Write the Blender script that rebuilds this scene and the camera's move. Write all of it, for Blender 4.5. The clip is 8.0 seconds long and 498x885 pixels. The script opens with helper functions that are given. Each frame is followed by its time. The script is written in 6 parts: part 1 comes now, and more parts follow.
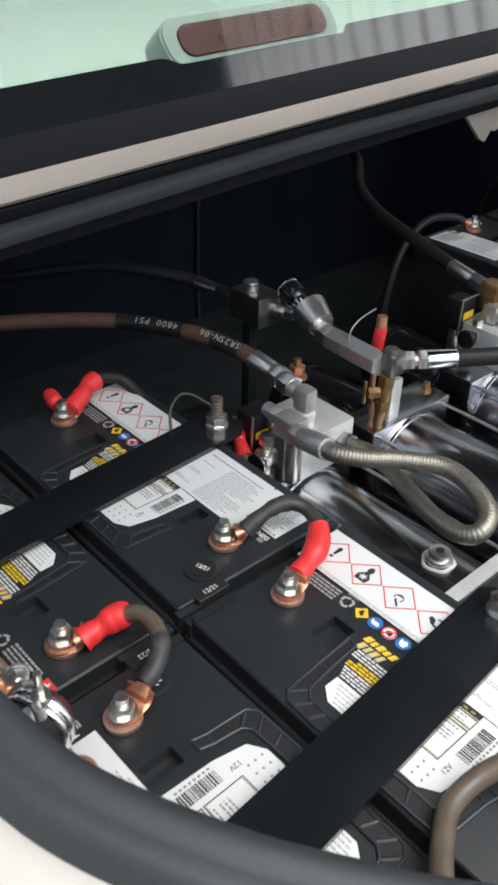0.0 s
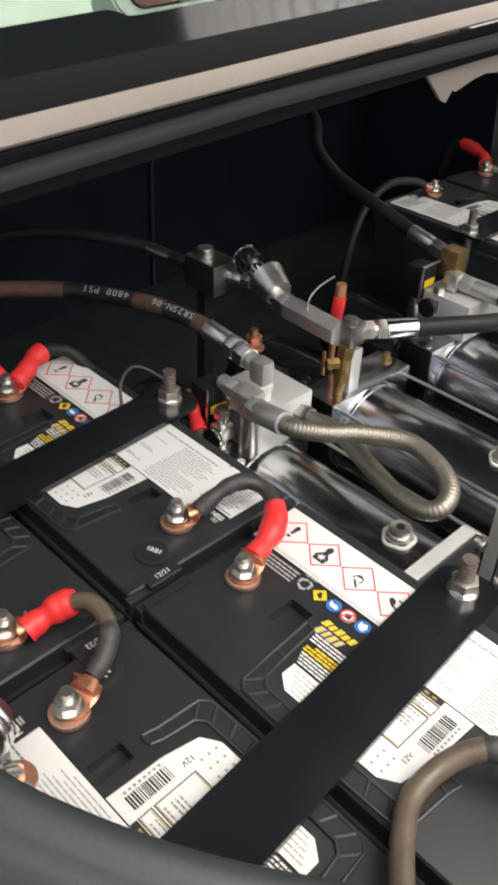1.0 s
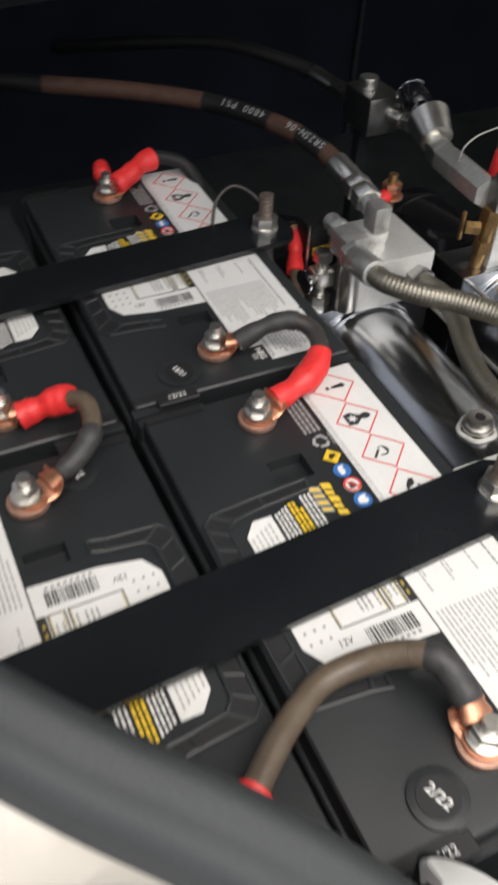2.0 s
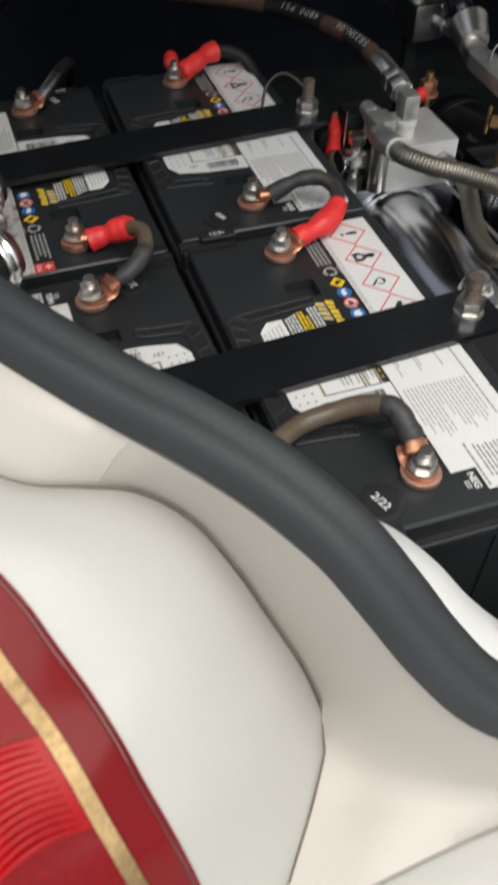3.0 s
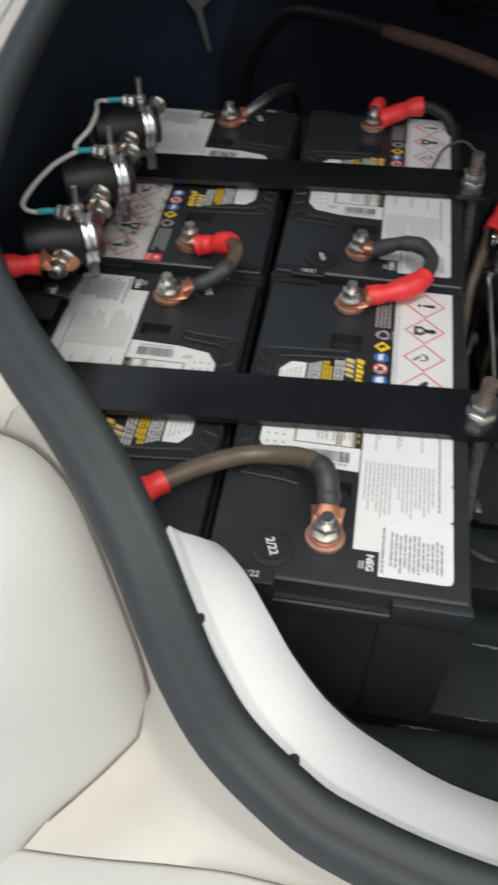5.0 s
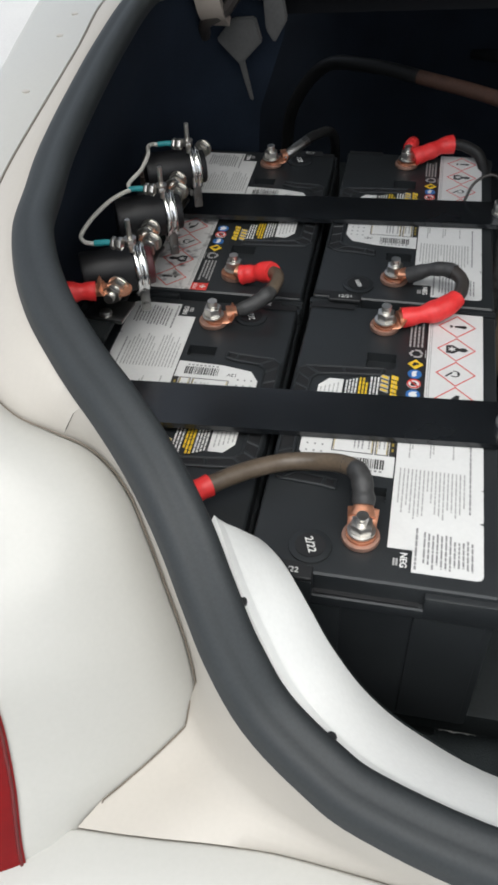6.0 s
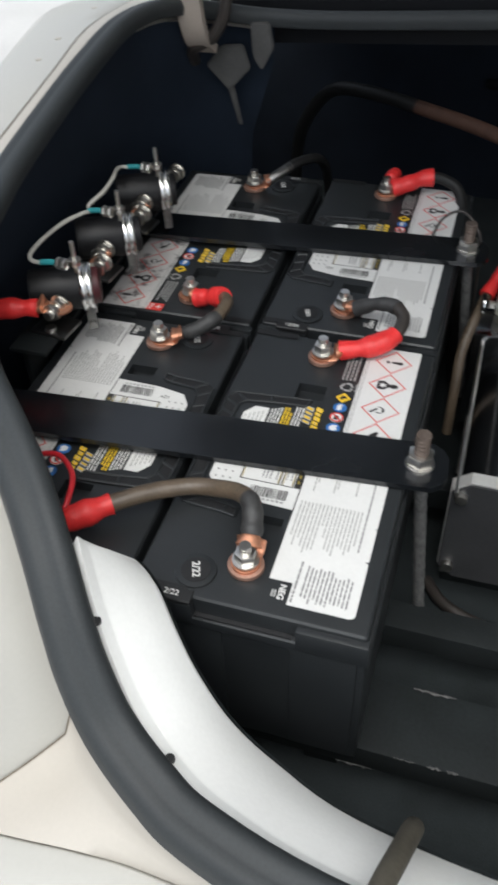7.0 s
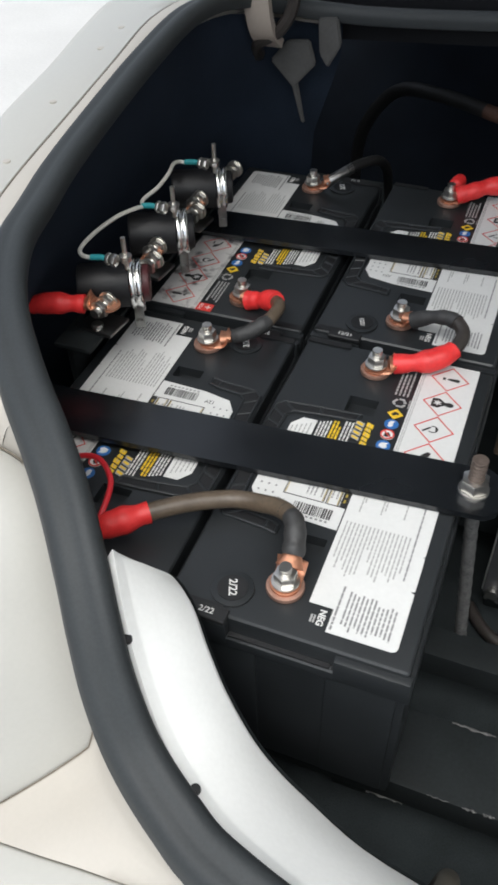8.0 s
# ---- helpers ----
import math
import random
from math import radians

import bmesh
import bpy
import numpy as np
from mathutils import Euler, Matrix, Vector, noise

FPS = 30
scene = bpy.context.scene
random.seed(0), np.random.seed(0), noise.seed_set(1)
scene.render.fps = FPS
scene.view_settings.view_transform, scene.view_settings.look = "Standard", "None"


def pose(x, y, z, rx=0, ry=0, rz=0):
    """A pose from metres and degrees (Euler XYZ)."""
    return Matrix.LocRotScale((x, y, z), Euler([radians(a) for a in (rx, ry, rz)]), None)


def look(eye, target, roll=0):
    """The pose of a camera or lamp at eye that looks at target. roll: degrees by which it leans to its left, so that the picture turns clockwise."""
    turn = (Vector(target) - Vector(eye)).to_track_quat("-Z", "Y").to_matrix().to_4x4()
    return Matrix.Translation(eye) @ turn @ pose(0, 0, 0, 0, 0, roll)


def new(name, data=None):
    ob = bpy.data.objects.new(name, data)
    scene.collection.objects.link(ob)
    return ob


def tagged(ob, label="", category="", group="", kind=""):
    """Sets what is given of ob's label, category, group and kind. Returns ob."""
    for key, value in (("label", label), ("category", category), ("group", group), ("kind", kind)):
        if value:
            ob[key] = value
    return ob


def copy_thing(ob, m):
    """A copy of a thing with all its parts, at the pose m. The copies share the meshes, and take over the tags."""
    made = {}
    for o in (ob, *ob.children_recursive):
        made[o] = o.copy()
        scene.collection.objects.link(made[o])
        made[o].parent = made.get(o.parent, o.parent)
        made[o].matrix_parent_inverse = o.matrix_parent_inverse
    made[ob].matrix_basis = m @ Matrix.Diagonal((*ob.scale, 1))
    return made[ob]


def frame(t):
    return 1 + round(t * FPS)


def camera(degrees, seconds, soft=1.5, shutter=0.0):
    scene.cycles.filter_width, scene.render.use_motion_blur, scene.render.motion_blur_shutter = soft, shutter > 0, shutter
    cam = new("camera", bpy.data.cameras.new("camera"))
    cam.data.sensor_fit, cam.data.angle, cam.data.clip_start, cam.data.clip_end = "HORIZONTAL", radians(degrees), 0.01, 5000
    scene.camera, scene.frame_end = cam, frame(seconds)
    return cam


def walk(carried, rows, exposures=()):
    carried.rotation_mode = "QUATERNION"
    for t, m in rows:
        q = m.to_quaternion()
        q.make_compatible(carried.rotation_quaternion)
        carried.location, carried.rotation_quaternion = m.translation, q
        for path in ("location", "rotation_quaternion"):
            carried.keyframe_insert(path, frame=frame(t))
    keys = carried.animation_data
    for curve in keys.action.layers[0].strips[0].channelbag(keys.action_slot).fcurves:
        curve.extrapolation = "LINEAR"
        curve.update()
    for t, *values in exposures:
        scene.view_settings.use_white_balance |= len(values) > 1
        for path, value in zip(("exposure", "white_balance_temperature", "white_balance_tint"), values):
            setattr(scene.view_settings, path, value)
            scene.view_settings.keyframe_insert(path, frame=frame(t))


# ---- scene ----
from mathutils.bvhtree import BVHTree
cam = camera(33.9, 8.0, soft=3.0, shutter=0.5)
PATH = [
    (0, (-0.249, -0.023, 1.144), (0.866, 1.207, 0.027), 1.4),
    (0.5, (-0.229, -0.003, 1.141), (0.906, 1.185, 0.001), 2.0),
    (1, (-0.224, -0.007, 1.133), (0.927, 1.126, -0.046), 2.7),
    (1.2, (-0.227, -0.011, 1.116), (0.884, 1.039, -0.011), 4.2),
    (1.3, (-0.202, -0.018, 1.105), (0.869, 1.041, -0.054), 4.0),
    (1.4, (-0.178, -0.020, 1.097), (0.784, 1.066, -0.130), 2.7),
    (1.5, (-0.154, -0.026, 1.088), (0.739, 1.175, -0.238), 1.2),
    (1.7, (-0.1, -0.032, 1.075), (0.647, 1.197, -0.315), 1.8),
    (2.8, (-0.125, -0.21, 1.072), (0.358, 1.098, -0.361), 1.7),
    (3, (-0.128, -0.229, 1.09), (0.316, 1.035, -0.395), 1.1),
    (3.5, (-0.13, -0.246, 1.103), (0.197, 0.973, -0.448), -0.5),
    (3.8, (-0.091, -0.255, 1.111), (0.177, 0.931, -0.349), -1.1),
    (4, (-0.048, -0.257, 1.101), (0.202, 1.026, -0.413), 0.5),
    (4.2, (-0.003, -0.262, 1.105), (0.138, 0.992, -0.315), 0.5),
    (4.5, (0.044, -0.259, 1.116), (0.095, 1.082, -0.367), 3.3),
    (5, (0.08, -0.273, 1.132), (-0.127, 1.065, -0.34), 0.8),
    (5.2, (0.083, -0.277, 1.135), (-0.198, 1.061, -0.325), -0.8),
    (6.3, (0.103, -0.326, 1.143), (-0.226, 1.083, -0.238), -2.6),
    (6.5, (0.14, -0.316, 1.146), (-0.192, 1.089, -0.238), -2.2),
    (7, (0.203, -0.292, 1.161), (-0.267, 1.079, -0.217), -2.5),
    (7.5, (0.204, -0.281, 1.165), (-0.351, 1.066, -0.206), -2.7),
    (8, (0.188, -0.268, 1.153), (-0.366, 1.065, -0.231), -1.7),
]

EXPOSURES = [(0.0, 0.55, 6200, 8), (0.5, 0.76, 6800, 11), (1.0, 0.74, 6900, 11), (1.7, 0.52, 6800, 11), (3.0, 0.02, 6600, 9), (4.0, 0.02, 6500, 8), (5.0, 0.03, 6400, 8), (8.0, 0.16, 6300, 8)]
walk(cam, [(t, look(eye, target, roll)) for t, eye, target, roll in PATH], EXPOSURES)

# ---------------------------------------------------------------- world and light
world = bpy.data.worlds.new("sky")
scene.world = world
world.use_nodes = True
wn = world.node_tree.nodes
sky = wn.new("ShaderNodeTexSky")
sky.sky_type = 'NISHITA'
sky.sun_disc = False
sky.sun_elevation = radians(70)
sky.sun_rotation = radians(173)
sky.air_density, sky.dust_density, sky.ozone_density = 1.0, 3.0, 1.0
hsv = wn.new("ShaderNodeHueSaturation")
hsv.inputs["Saturation"].default_value = 0.35
world.node_tree.links.new(sky.outputs[0], hsv.inputs["Color"])
world.node_tree.links.new(hsv.outputs[0], wn["Background"].inputs[0])
wn["Background"].inputs[1].default_value = 0.2

sun = new("sun", bpy.data.lights.new("sun", 'SUN'))
sun.data.energy = 2.0
sun.data.angle = radians(60)
sun.data.color = (1.0, 0.96, 0.9)
sun.matrix_world = look((0.3, -1.5, 4.0), (0.1, 0.1, 0.7))

# ---------------------------------------------------------------- materials
def surf(name, col, rough=0.5, metal=0.0, var=0.15, scale=30.0, bump=0.05, fine=300.0, coat=0.0, rvar=0.12, spec=0.5):
    """A painted, moulded or metal surface: large patches, fine grain and a slight relief."""
    m = bpy.data.materials.new(name)
    m.use_nodes = True
    nt = m.node_tree
    b = nt.nodes["Principled BSDF"]
    tc = nt.nodes.new("ShaderNodeTexCoord")
    n1 = nt.nodes.new("ShaderNodeTexNoise")
    n1.inputs["Scale"].default_value = scale
    n1.inputs["Detail"].default_value = 5
    n2 = nt.nodes.new("ShaderNodeTexNoise")
    n2.inputs["Scale"].default_value = fine
    n2.inputs["Detail"].default_value = 2
    nt.links.new(tc.outputs["Object"], n1.inputs["Vector"])
    nt.links.new(tc.outputs["Object"], n2.inputs["Vector"])
    mixf = nt.nodes.new("ShaderNodeMath")
    mixf.operation = 'MULTIPLY_ADD'
    mixf.inputs[1].default_value = 0.6
    nt.links.new(n1.outputs["Fac"], mixf.inputs[0])
    half = nt.nodes.new("ShaderNodeMath")
    half.operation = 'MULTIPLY'
    half.inputs[1].default_value = 0.4
    nt.links.new(n2.outputs["Fac"], half.inputs[0])
    nt.links.new(half.outputs[0], mixf.inputs[2])
    ramp = nt.nodes.new("ShaderNodeValToRGB")
    lo, hi = [max(0, c * (1 - var)) for c in col], [min(1, c * (1 + var)) for c in col]
    ramp.color_ramp.elements[0].position, ramp.color_ramp.elements[0].color = 0.3, (*lo, 1)
    ramp.color_ramp.elements[1].position, ramp.color_ramp.elements[1].color = 0.7, (*hi, 1)
    nt.links.new(mixf.outputs[0], ramp.inputs[0])
    nt.links.new(ramp.outputs[0], b.inputs["Base Color"])
    rr = nt.nodes.new("ShaderNodeMapRange")
    rr.inputs["To Min"].default_value = max(0.02, rough - rvar)
    rr.inputs["To Max"].default_value = min(1.0, rough + rvar)
    nt.links.new(n1.outputs["Fac"], rr.inputs["Value"])
    nt.links.new(rr.outputs[0], b.inputs["Roughness"])
    b.inputs["Metallic"].default_value = metal
    b.inputs["Specular IOR Level"].default_value = spec
    b.inputs["Coat Weight"].default_value = coat
    b.inputs["Coat Roughness"].default_value = 0.08
    if bump:
        bp = nt.nodes.new("ShaderNodeBump")
        bp.inputs["Strength"].default_value = bump
        bp.inputs["Distance"].default_value = 0.001
        nt.links.new(n2.outputs["Fac"], bp.inputs["Height"])
        nt.links.new(bp.outputs[0], b.inputs["Normal"])
    return m


M_CASE = surf("black_plastic", (0.0168, 0.0192, 0.0210), 0.42, var=0.18, scale=14, bump=0.06, fine=700)
# painted shade for lid slots and channels; also plain black plugs and tabs
M_CASE_DARK = surf("black_plastic_shade_and_trim", (0.008, 0.0085, 0.0095), 0.6, var=0.2)
M_LABEL = surf("label_paper", (0.66, 0.66, 0.645), 0.4, var=0.05, scale=25, bump=0.02)
M_LABEL_DIRTY = surf("soiled_label_paper", (0.60, 0.59, 0.57), 0.42, var=0.06, scale=25, bump=0.02)
_n = M_LABEL_DIRTY.node_tree
_spots = _n.nodes.new("ShaderNodeTexNoise")
_spots.inputs["Scale"].default_value, _spots.inputs["Detail"].default_value = 55.0, 4.0
_n.links.new(_n.nodes["Texture Coordinate"].outputs["Object"], _spots.inputs["Vector"])
_cut = _n.nodes.new("ShaderNodeMapRange")
_cut.inputs["From Min"].default_value, _cut.inputs["From Max"].default_value = 0.54, 0.66
_n.links.new(_spots.outputs["Fac"], _cut.inputs["Value"])
_mix = _n.nodes.new("ShaderNodeMix")
_mix.data_type = 'RGBA'
_mix.inputs[7].default_value = (0.11, 0.10, 0.10, 1)
_n.links.new(_cut.outputs[0], _mix.inputs[0])
_n.links.new(_n.nodes["Color Ramp"].outputs[0], _mix.inputs[6])
_n.links.new(_mix.outputs[2], _n.nodes["Principled BSDF"].inputs["Base Color"])
M_INK = surf("print_grey", (0.23, 0.23, 0.23), 0.5, var=0.1, bump=0)
M_INK_PALE = surf("print_pale_grey", (0.36, 0.36, 0.35), 0.5, var=0.1, bump=0)
M_INK_BLACK = surf("print_black", (0.02, 0.02, 0.02), 0.5, var=0.1, bump=0)
M_PRINT_WHITE = surf("print_white", (0.7, 0.7, 0.68), 0.45, var=0.08, bump=0)
M_YELLOW = surf("print_yellow", (0.75, 0.5, 0.03), 0.45, var=0.08, bump=0)
M_OLIVE = surf("print_olive_yellow", (0.36, 0.27, 0.05), 0.45, var=0.08, bump=0)
M_BLUE = surf("print_blue", (0.035, 0.15, 0.42), 0.45, var=0.08, bump=0)
M_RED_INK = surf("print_red", (0.6, 0.05, 0.04), 0.45, var=0.08, bump=0)
M_SLEEVE = surf("red_heat_shrink", (0.72, 0.032, 0.032), 0.45, var=0.15, scale=60, bump=0.35, fine=250)
M_SLEEVE_BLACK = surf("black_heat_shrink", (0.034, 0.034, 0.034), 0.55, var=0.35, scale=90, bump=0.4, fine=220)
M_CABLE = surf("black_cable", (0.035, 0.03, 0.027), 0.42, var=0.2, bump=0.1)
M_CORD = surf("dark_olive_cord", (0.062, 0.056, 0.043), 0.6, var=0.3, scale=60, bump=0.2)
M_CABLE_BROWN = surf("weathered_cable", (0.10, 0.075, 0.052), 0.4, var=0.3, scale=60, bump=0.15)
M_COPPER = surf("copper", (0.66, 0.32, 0.20), 0.44, 0.9, var=0.25, scale=90, bump=0.12)
M_LEAD = surf("lead_washer", (0.42, 0.25, 0.19), 0.5, 0.7, var=0.3, scale=120, bump=0.2)
M_STEEL = surf("zinc_steel", (0.70, 0.68, 0.64), 0.32, 1.0, var=0.12, scale=90, bump=0.05, rvar=0.10)
M_STEEL_DARK = surf("oiled_steel", (0.27, 0.267, 0.26), 0.33, 1.0, var=0.12, scale=50, bump=0.03, rvar=0.08)
M_END = surf("satin_black_cover", (0.035, 0.036, 0.038), 0.42, var=0.2, scale=25, bump=0.08)
M_MOTOR = surf("gloss_black_motor", (0.012, 0.012, 0.014), 0.12, var=0.2, scale=10, bump=0.0, rvar=0.05)
M_TANK = surf("dark_chrome", (0.36, 0.37, 0.385), 0.21, 1.0, var=0.06, scale=12, bump=0.0, rvar=0.03, coat=0.3)
M_CHROME = surf("chrome", (0.72, 0.73, 0.75), 0.06, 1.0, var=0.05, scale=12, bump=0.0, rvar=0.03)
M_ALU = surf("aluminium", (0.70, 0.70, 0.68), 0.48, 0.6, var=0.10, scale=40, bump=0.05, rvar=0.10)
M_BAND = surf("bright_plated_steel", (0.88, 0.88, 0.87), 0.2, 1.0, var=0.05, scale=40, bump=0.02, rvar=0.05)
M_BRASS = surf("tarnished_brass", (0.36, 0.225, 0.10), 0.42, 0.9, var=0.35, scale=90, bump=0.15)
M_BRAID = surf("braided_steel", (0.27, 0.25, 0.205), 0.44, 0.9, var=0.25, scale=700, bump=0.15, fine=1500)
M_BAR = surf("satin_black_paint", (0.0075, 0.0088, 0.0105), 0.23, var=0.25, scale=12, bump=0.06, fine=400, rvar=0.12, spec=0.7)
M_RACK = surf("matt_black_paint", (0.0120, 0.0148, 0.0156), 0.7, var=0.35, scale=25, bump=0.12, spec=0.2)
M_WORN = surf("worn_bare_steel", (0.12, 0.12, 0.118), 0.6, 0.3, var=0.6, scale=160, bump=0.4, fine=500)
M_RUST = surf("rusty_thread", (0.16, 0.125, 0.105), 0.55, 0.6, var=0.3, scale=120, bump=0.3, fine=400)
M_RUBBER = surf("black_rubber", (0.0265, 0.0305, 0.0325), 0.58, var=0.22, scale=9, bump=0.08, fine=500, spec=0.38)
M_CARPET = surf("black_carpet", (0.024, 0.029, 0.0305), 0.95, var=0.4, scale=20, bump=0.6, fine=700, spec=0.15)
M_PAINT = surf("white_paint", (0.455, 0.45, 0.42), 0.45, var=0.03, scale=6, bump=0.0, coat=0.2)
M_CREAM = surf("cream_paint", (0.455, 0.425, 0.378), 0.5, var=0.03, scale=6, bump=0.0, coat=0.1)
# lip's white lifted above the outer paint to make up for weak light
M_PAINT_IN = surf("white_inner_paint_lifted", (0.81, 0.818, 0.80), 0.6, var=0.04, scale=10, bump=0.03, spec=0.3)
M_LENS = surf("red_lens", (0.155, 0.0035, 0.0045), 0.14, var=0.12, scale=25, bump=0.0, spec=0.2)
M_OPTIC = surf("ribbed_red_lens", (0.36, 0.0035, 0.006), 0.3, var=0.3, scale=14, bump=0.0, spec=0.2)
M_BRAKE = surf("dark_brake_lens", (0.055, 0.006, 0.008), 0.3, var=0.3, scale=25, bump=0.0, spec=0.3)
M_HOUSING = surf("grey_housing", (0.21, 0.225, 0.21), 0.55, var=0.08, scale=30, bump=0.05)
M_RIM = surf("glossy_red_rim", (0.11, 0.003, 0.004), 0.06, var=0.1, scale=25, bump=0.0, rvar=0.02, spec=0.6)
M_BROWN_TRIM = surf("tarnished_trim", (0.20, 0.12, 0.075), 0.5, 0.8, var=0.35, scale=60, bump=0.15)
M_LENS_DEEP = surf("dark_red_lens", (0.165, 0.0030, 0.0045), 0.16, var=0.3, scale=8, bump=0.0, spec=0.2)
M_RED_FACE = surf("dark_red_plastic", (0.05, 0.007, 0.009), 0.45, var=0.2, scale=40)
M_LENS_BROWN = surf("smoky_lens", (0.115, 0.026, 0.020), 0.25, var=0.4, scale=60, bump=0.2, fine=200)
M_GOLD = surf("gold_trim", (0.36, 0.25, 0.125), 0.5, 1.0, var=0.45, scale=50, bump=0.15)
M_GROUND = surf("pale_concrete", (0.56, 0.555, 0.54), 0.85, var=0.08, scale=3, bump=0.2, fine=80)
M_DECK = surf("dark_trim", (0.007, 0.0075, 0.009), 0.6, var=0.2, scale=30, bump=0.1, spec=0.1)
M_BEIGE = surf("pale_trim", (0.33, 0.285, 0.245), 0.5, var=0.08, scale=12, bump=0.05)
M_ZINC = surf("dull_zinc", (0.52, 0.52, 0.495), 0.44, 0.85, var=0.15, scale=90, bump=0.08, rvar=0.1)
# darker copy of the navy carpet; the dim back of the boot is in its colour
M_LINING_DIM = surf("dimmed_back_lining", (0.0125, 0.0165, 0.0240), 0.95, var=0.35, scale=14, bump=0.5, fine=700, spec=0.15)
M_JOINT = surf("joint_sealant", (0.16, 0.135, 0.105), 0.7, var=0.3, scale=60, bump=0.1)
M_SEALANT = surf("white_thread_sealant", (0.62, 0.61, 0.57), 0.6, var=0.15, scale=90, bump=0.3)
M_BLACK = surf("satin_black", (0.0075, 0.0075, 0.0085), 0.5, var=0.2, scale=20, bump=0.02, spec=0.35)
M_TEAL = surf("teal_insulation", (0.02, 0.22, 0.24), 0.45, var=0.15)
M_WIRE_WHITE = surf("grey_wire", (0.5, 0.49, 0.45), 0.45, var=0.15)
M_WIRE_DARK = surf("dull_grey_wire", (0.035, 0.035, 0.035), 0.5, var=0.15)
M_RED_WIRE = surf("red_wire", (0.55, 0.02, 0.03), 0.4, var=0.15)
M_HOSE = surf("brown_hose", (0.085, 0.045, 0.032), 0.6, var=0.3, scale=60, bump=0.2, spec=0.35)
M_HOSE_BLACK = surf("black_hose", (0.012, 0.012, 0.012), 0.55, var=0.25, scale=60, bump=0.2, spec=0.35)
M_SHEET = surf("pale_sheet_metal", (0.88, 0.86, 0.82), 0.5, var=0.06, scale=2, bump=0.0)
M_FRIT = surf("black_glass_border", (0.006, 0.008, 0.009), 0.04, var=0.2, scale=20, bump=0, rvar=0.02, coat=1.0, spec=1.0)
M_NAVY = surf("navy_carpet", (0.0135, 0.0198, 0.0315), 0.95, var=0.35, scale=14, bump=0.5, fine=700, spec=0.15)
M_FRIT.node_tree.nodes["Principled BSDF"].inputs["Coat IOR"].default_value = 3.2
# pale hinge brackets, their shade put into a darker base colour
M_BRACKET = surf("pale_steel_dimmed", (0.075, 0.074, 0.072), 0.6, var=0.2, scale=40, bump=0.1)
M_SHELF = surf("pale_shelf_cloth", (0.36, 0.375, 0.34), 0.8, var=0.08, scale=20, bump=0.2)
M_GLASS = bpy.data.materials.new("green_glass")
M_GLASS.use_nodes = True
_g = M_GLASS.node_tree.nodes["Principled BSDF"]
_g.inputs["Base Color"].default_value = (0.82, 0.95, 0.89, 1)
_g.inputs["Transmission Weight"].default_value = 1.0
_g.inputs["Roughness"].default_value = 0.02
_g.inputs["IOR"].default_value = 1.45


# ---------------------------------------------------------------- mesh helpers
def finish(name, bm, material, smooth=None):
    bmesh.ops.recalc_face_normals(bm, faces=bm.faces)
    me = bpy.data.meshes.new(name)
    bm.to_mesh(me)
    bm.free()
    if material:
        me.materials.append(material)
    if smooth is not None:
        me.polygons.foreach_set("use_smooth", [True] * len(me.polygons))
        me.set_sharp_from_angle(angle=radians(smooth))
    return me


def part(name, bm, material, parent, label="", smooth=35):
    ob = new(name, finish(name, bm, material, smooth))
    ob.parent = parent
    if label:
        ob["label"] = label
    return ob


def thing(name, label, category, at=(0, 0, 0), group="", rz=0.0):
    ob = new(name)
    ob.empty_display_size = 0.02
    ob.matrix_basis = pose(*at, 0, 0, rz)
    return tagged(ob, label, category, group)


def solo(name, bm, material, label, category, group="", kind="", smooth=35):
    ob = new(name, finish(name, bm, material, smooth))
    return tagged(ob, label, category, group, kind)


def box(bm, sx, sy, sz, at=(0, 0, 0), bevel=0.0, m=None, seg=2):
    mat = (m or Matrix()) @ Matrix.Translation(at) @ Matrix.Diagonal((sx, sy, sz, 1))
    r = bmesh.ops.create_cube(bm, size=1.0, matrix=mat)
    if bevel:
        edges = list({e for v in r["verts"] for e in v.link_edges})
        bmesh.ops.bevel(bm, geom=edges, offset=bevel, segments=seg, profile=0.6, affect='EDGES')
    return bm


AX = {"x": Matrix.Rotation(radians(90), 4, 'Y'), "y": Matrix.Rotation(radians(-90), 4, 'X'), "z": Matrix()}


def cyl(bm, r, h, at=(0, 0, 0), axis="z", r2=None, seg=24, bevel=0.0, m=None):
    mat = (m or Matrix()) @ Matrix.Translation(at) @ AX[axis]
    r_ = bmesh.ops.create_cone(bm, cap_ends=True, segments=seg, radius1=r, radius2=r if r2 is None else r2, depth=h, matrix=mat)
    if bevel:
        edges = [e for e in {e for v in r_["verts"] for e in v.link_edges} if len(e.link_faces) == 2 and any(len(f.verts) > 4 for f in e.link_faces)]
        bmesh.ops.bevel(bm, geom=edges, offset=bevel, segments=2, profile=0.6, affect='EDGES')
    return bm


def hexa(bm, across, h, at=(0, 0, 0), axis="z", m=None, bevel=0.0008):
    return cyl(bm, across / 2 / math.cos(math.pi / 6), h, at, axis, seg=6, bevel=bevel, m=m)


def prism(bm, pts, z0, z1, m=None):
    """A polygon in x and y, drawn up from z0 to z1."""
    m = m or Matrix()
    lo = [bm.verts.new(m @ Vector((x, y, z0))) for x, y in pts]
    hi = [bm.verts.new(m @ Vector((x, y, z1))) for x, y in pts]
    n = len(pts)
    bm.faces.new(hi)
    bm.faces.new(lo[::-1])
    for i in range(n):
        bm.faces.new((lo[i], lo[(i + 1) % n], hi[(i + 1) % n], hi[i]))
    return bm


def rect(bm, x0, y0, x1, y1, z, t=0.0003, m=None):
    return prism(bm, [(x0, y0), (x1, y0), (x1, y1), (x0, y1)], z, z + t, m)


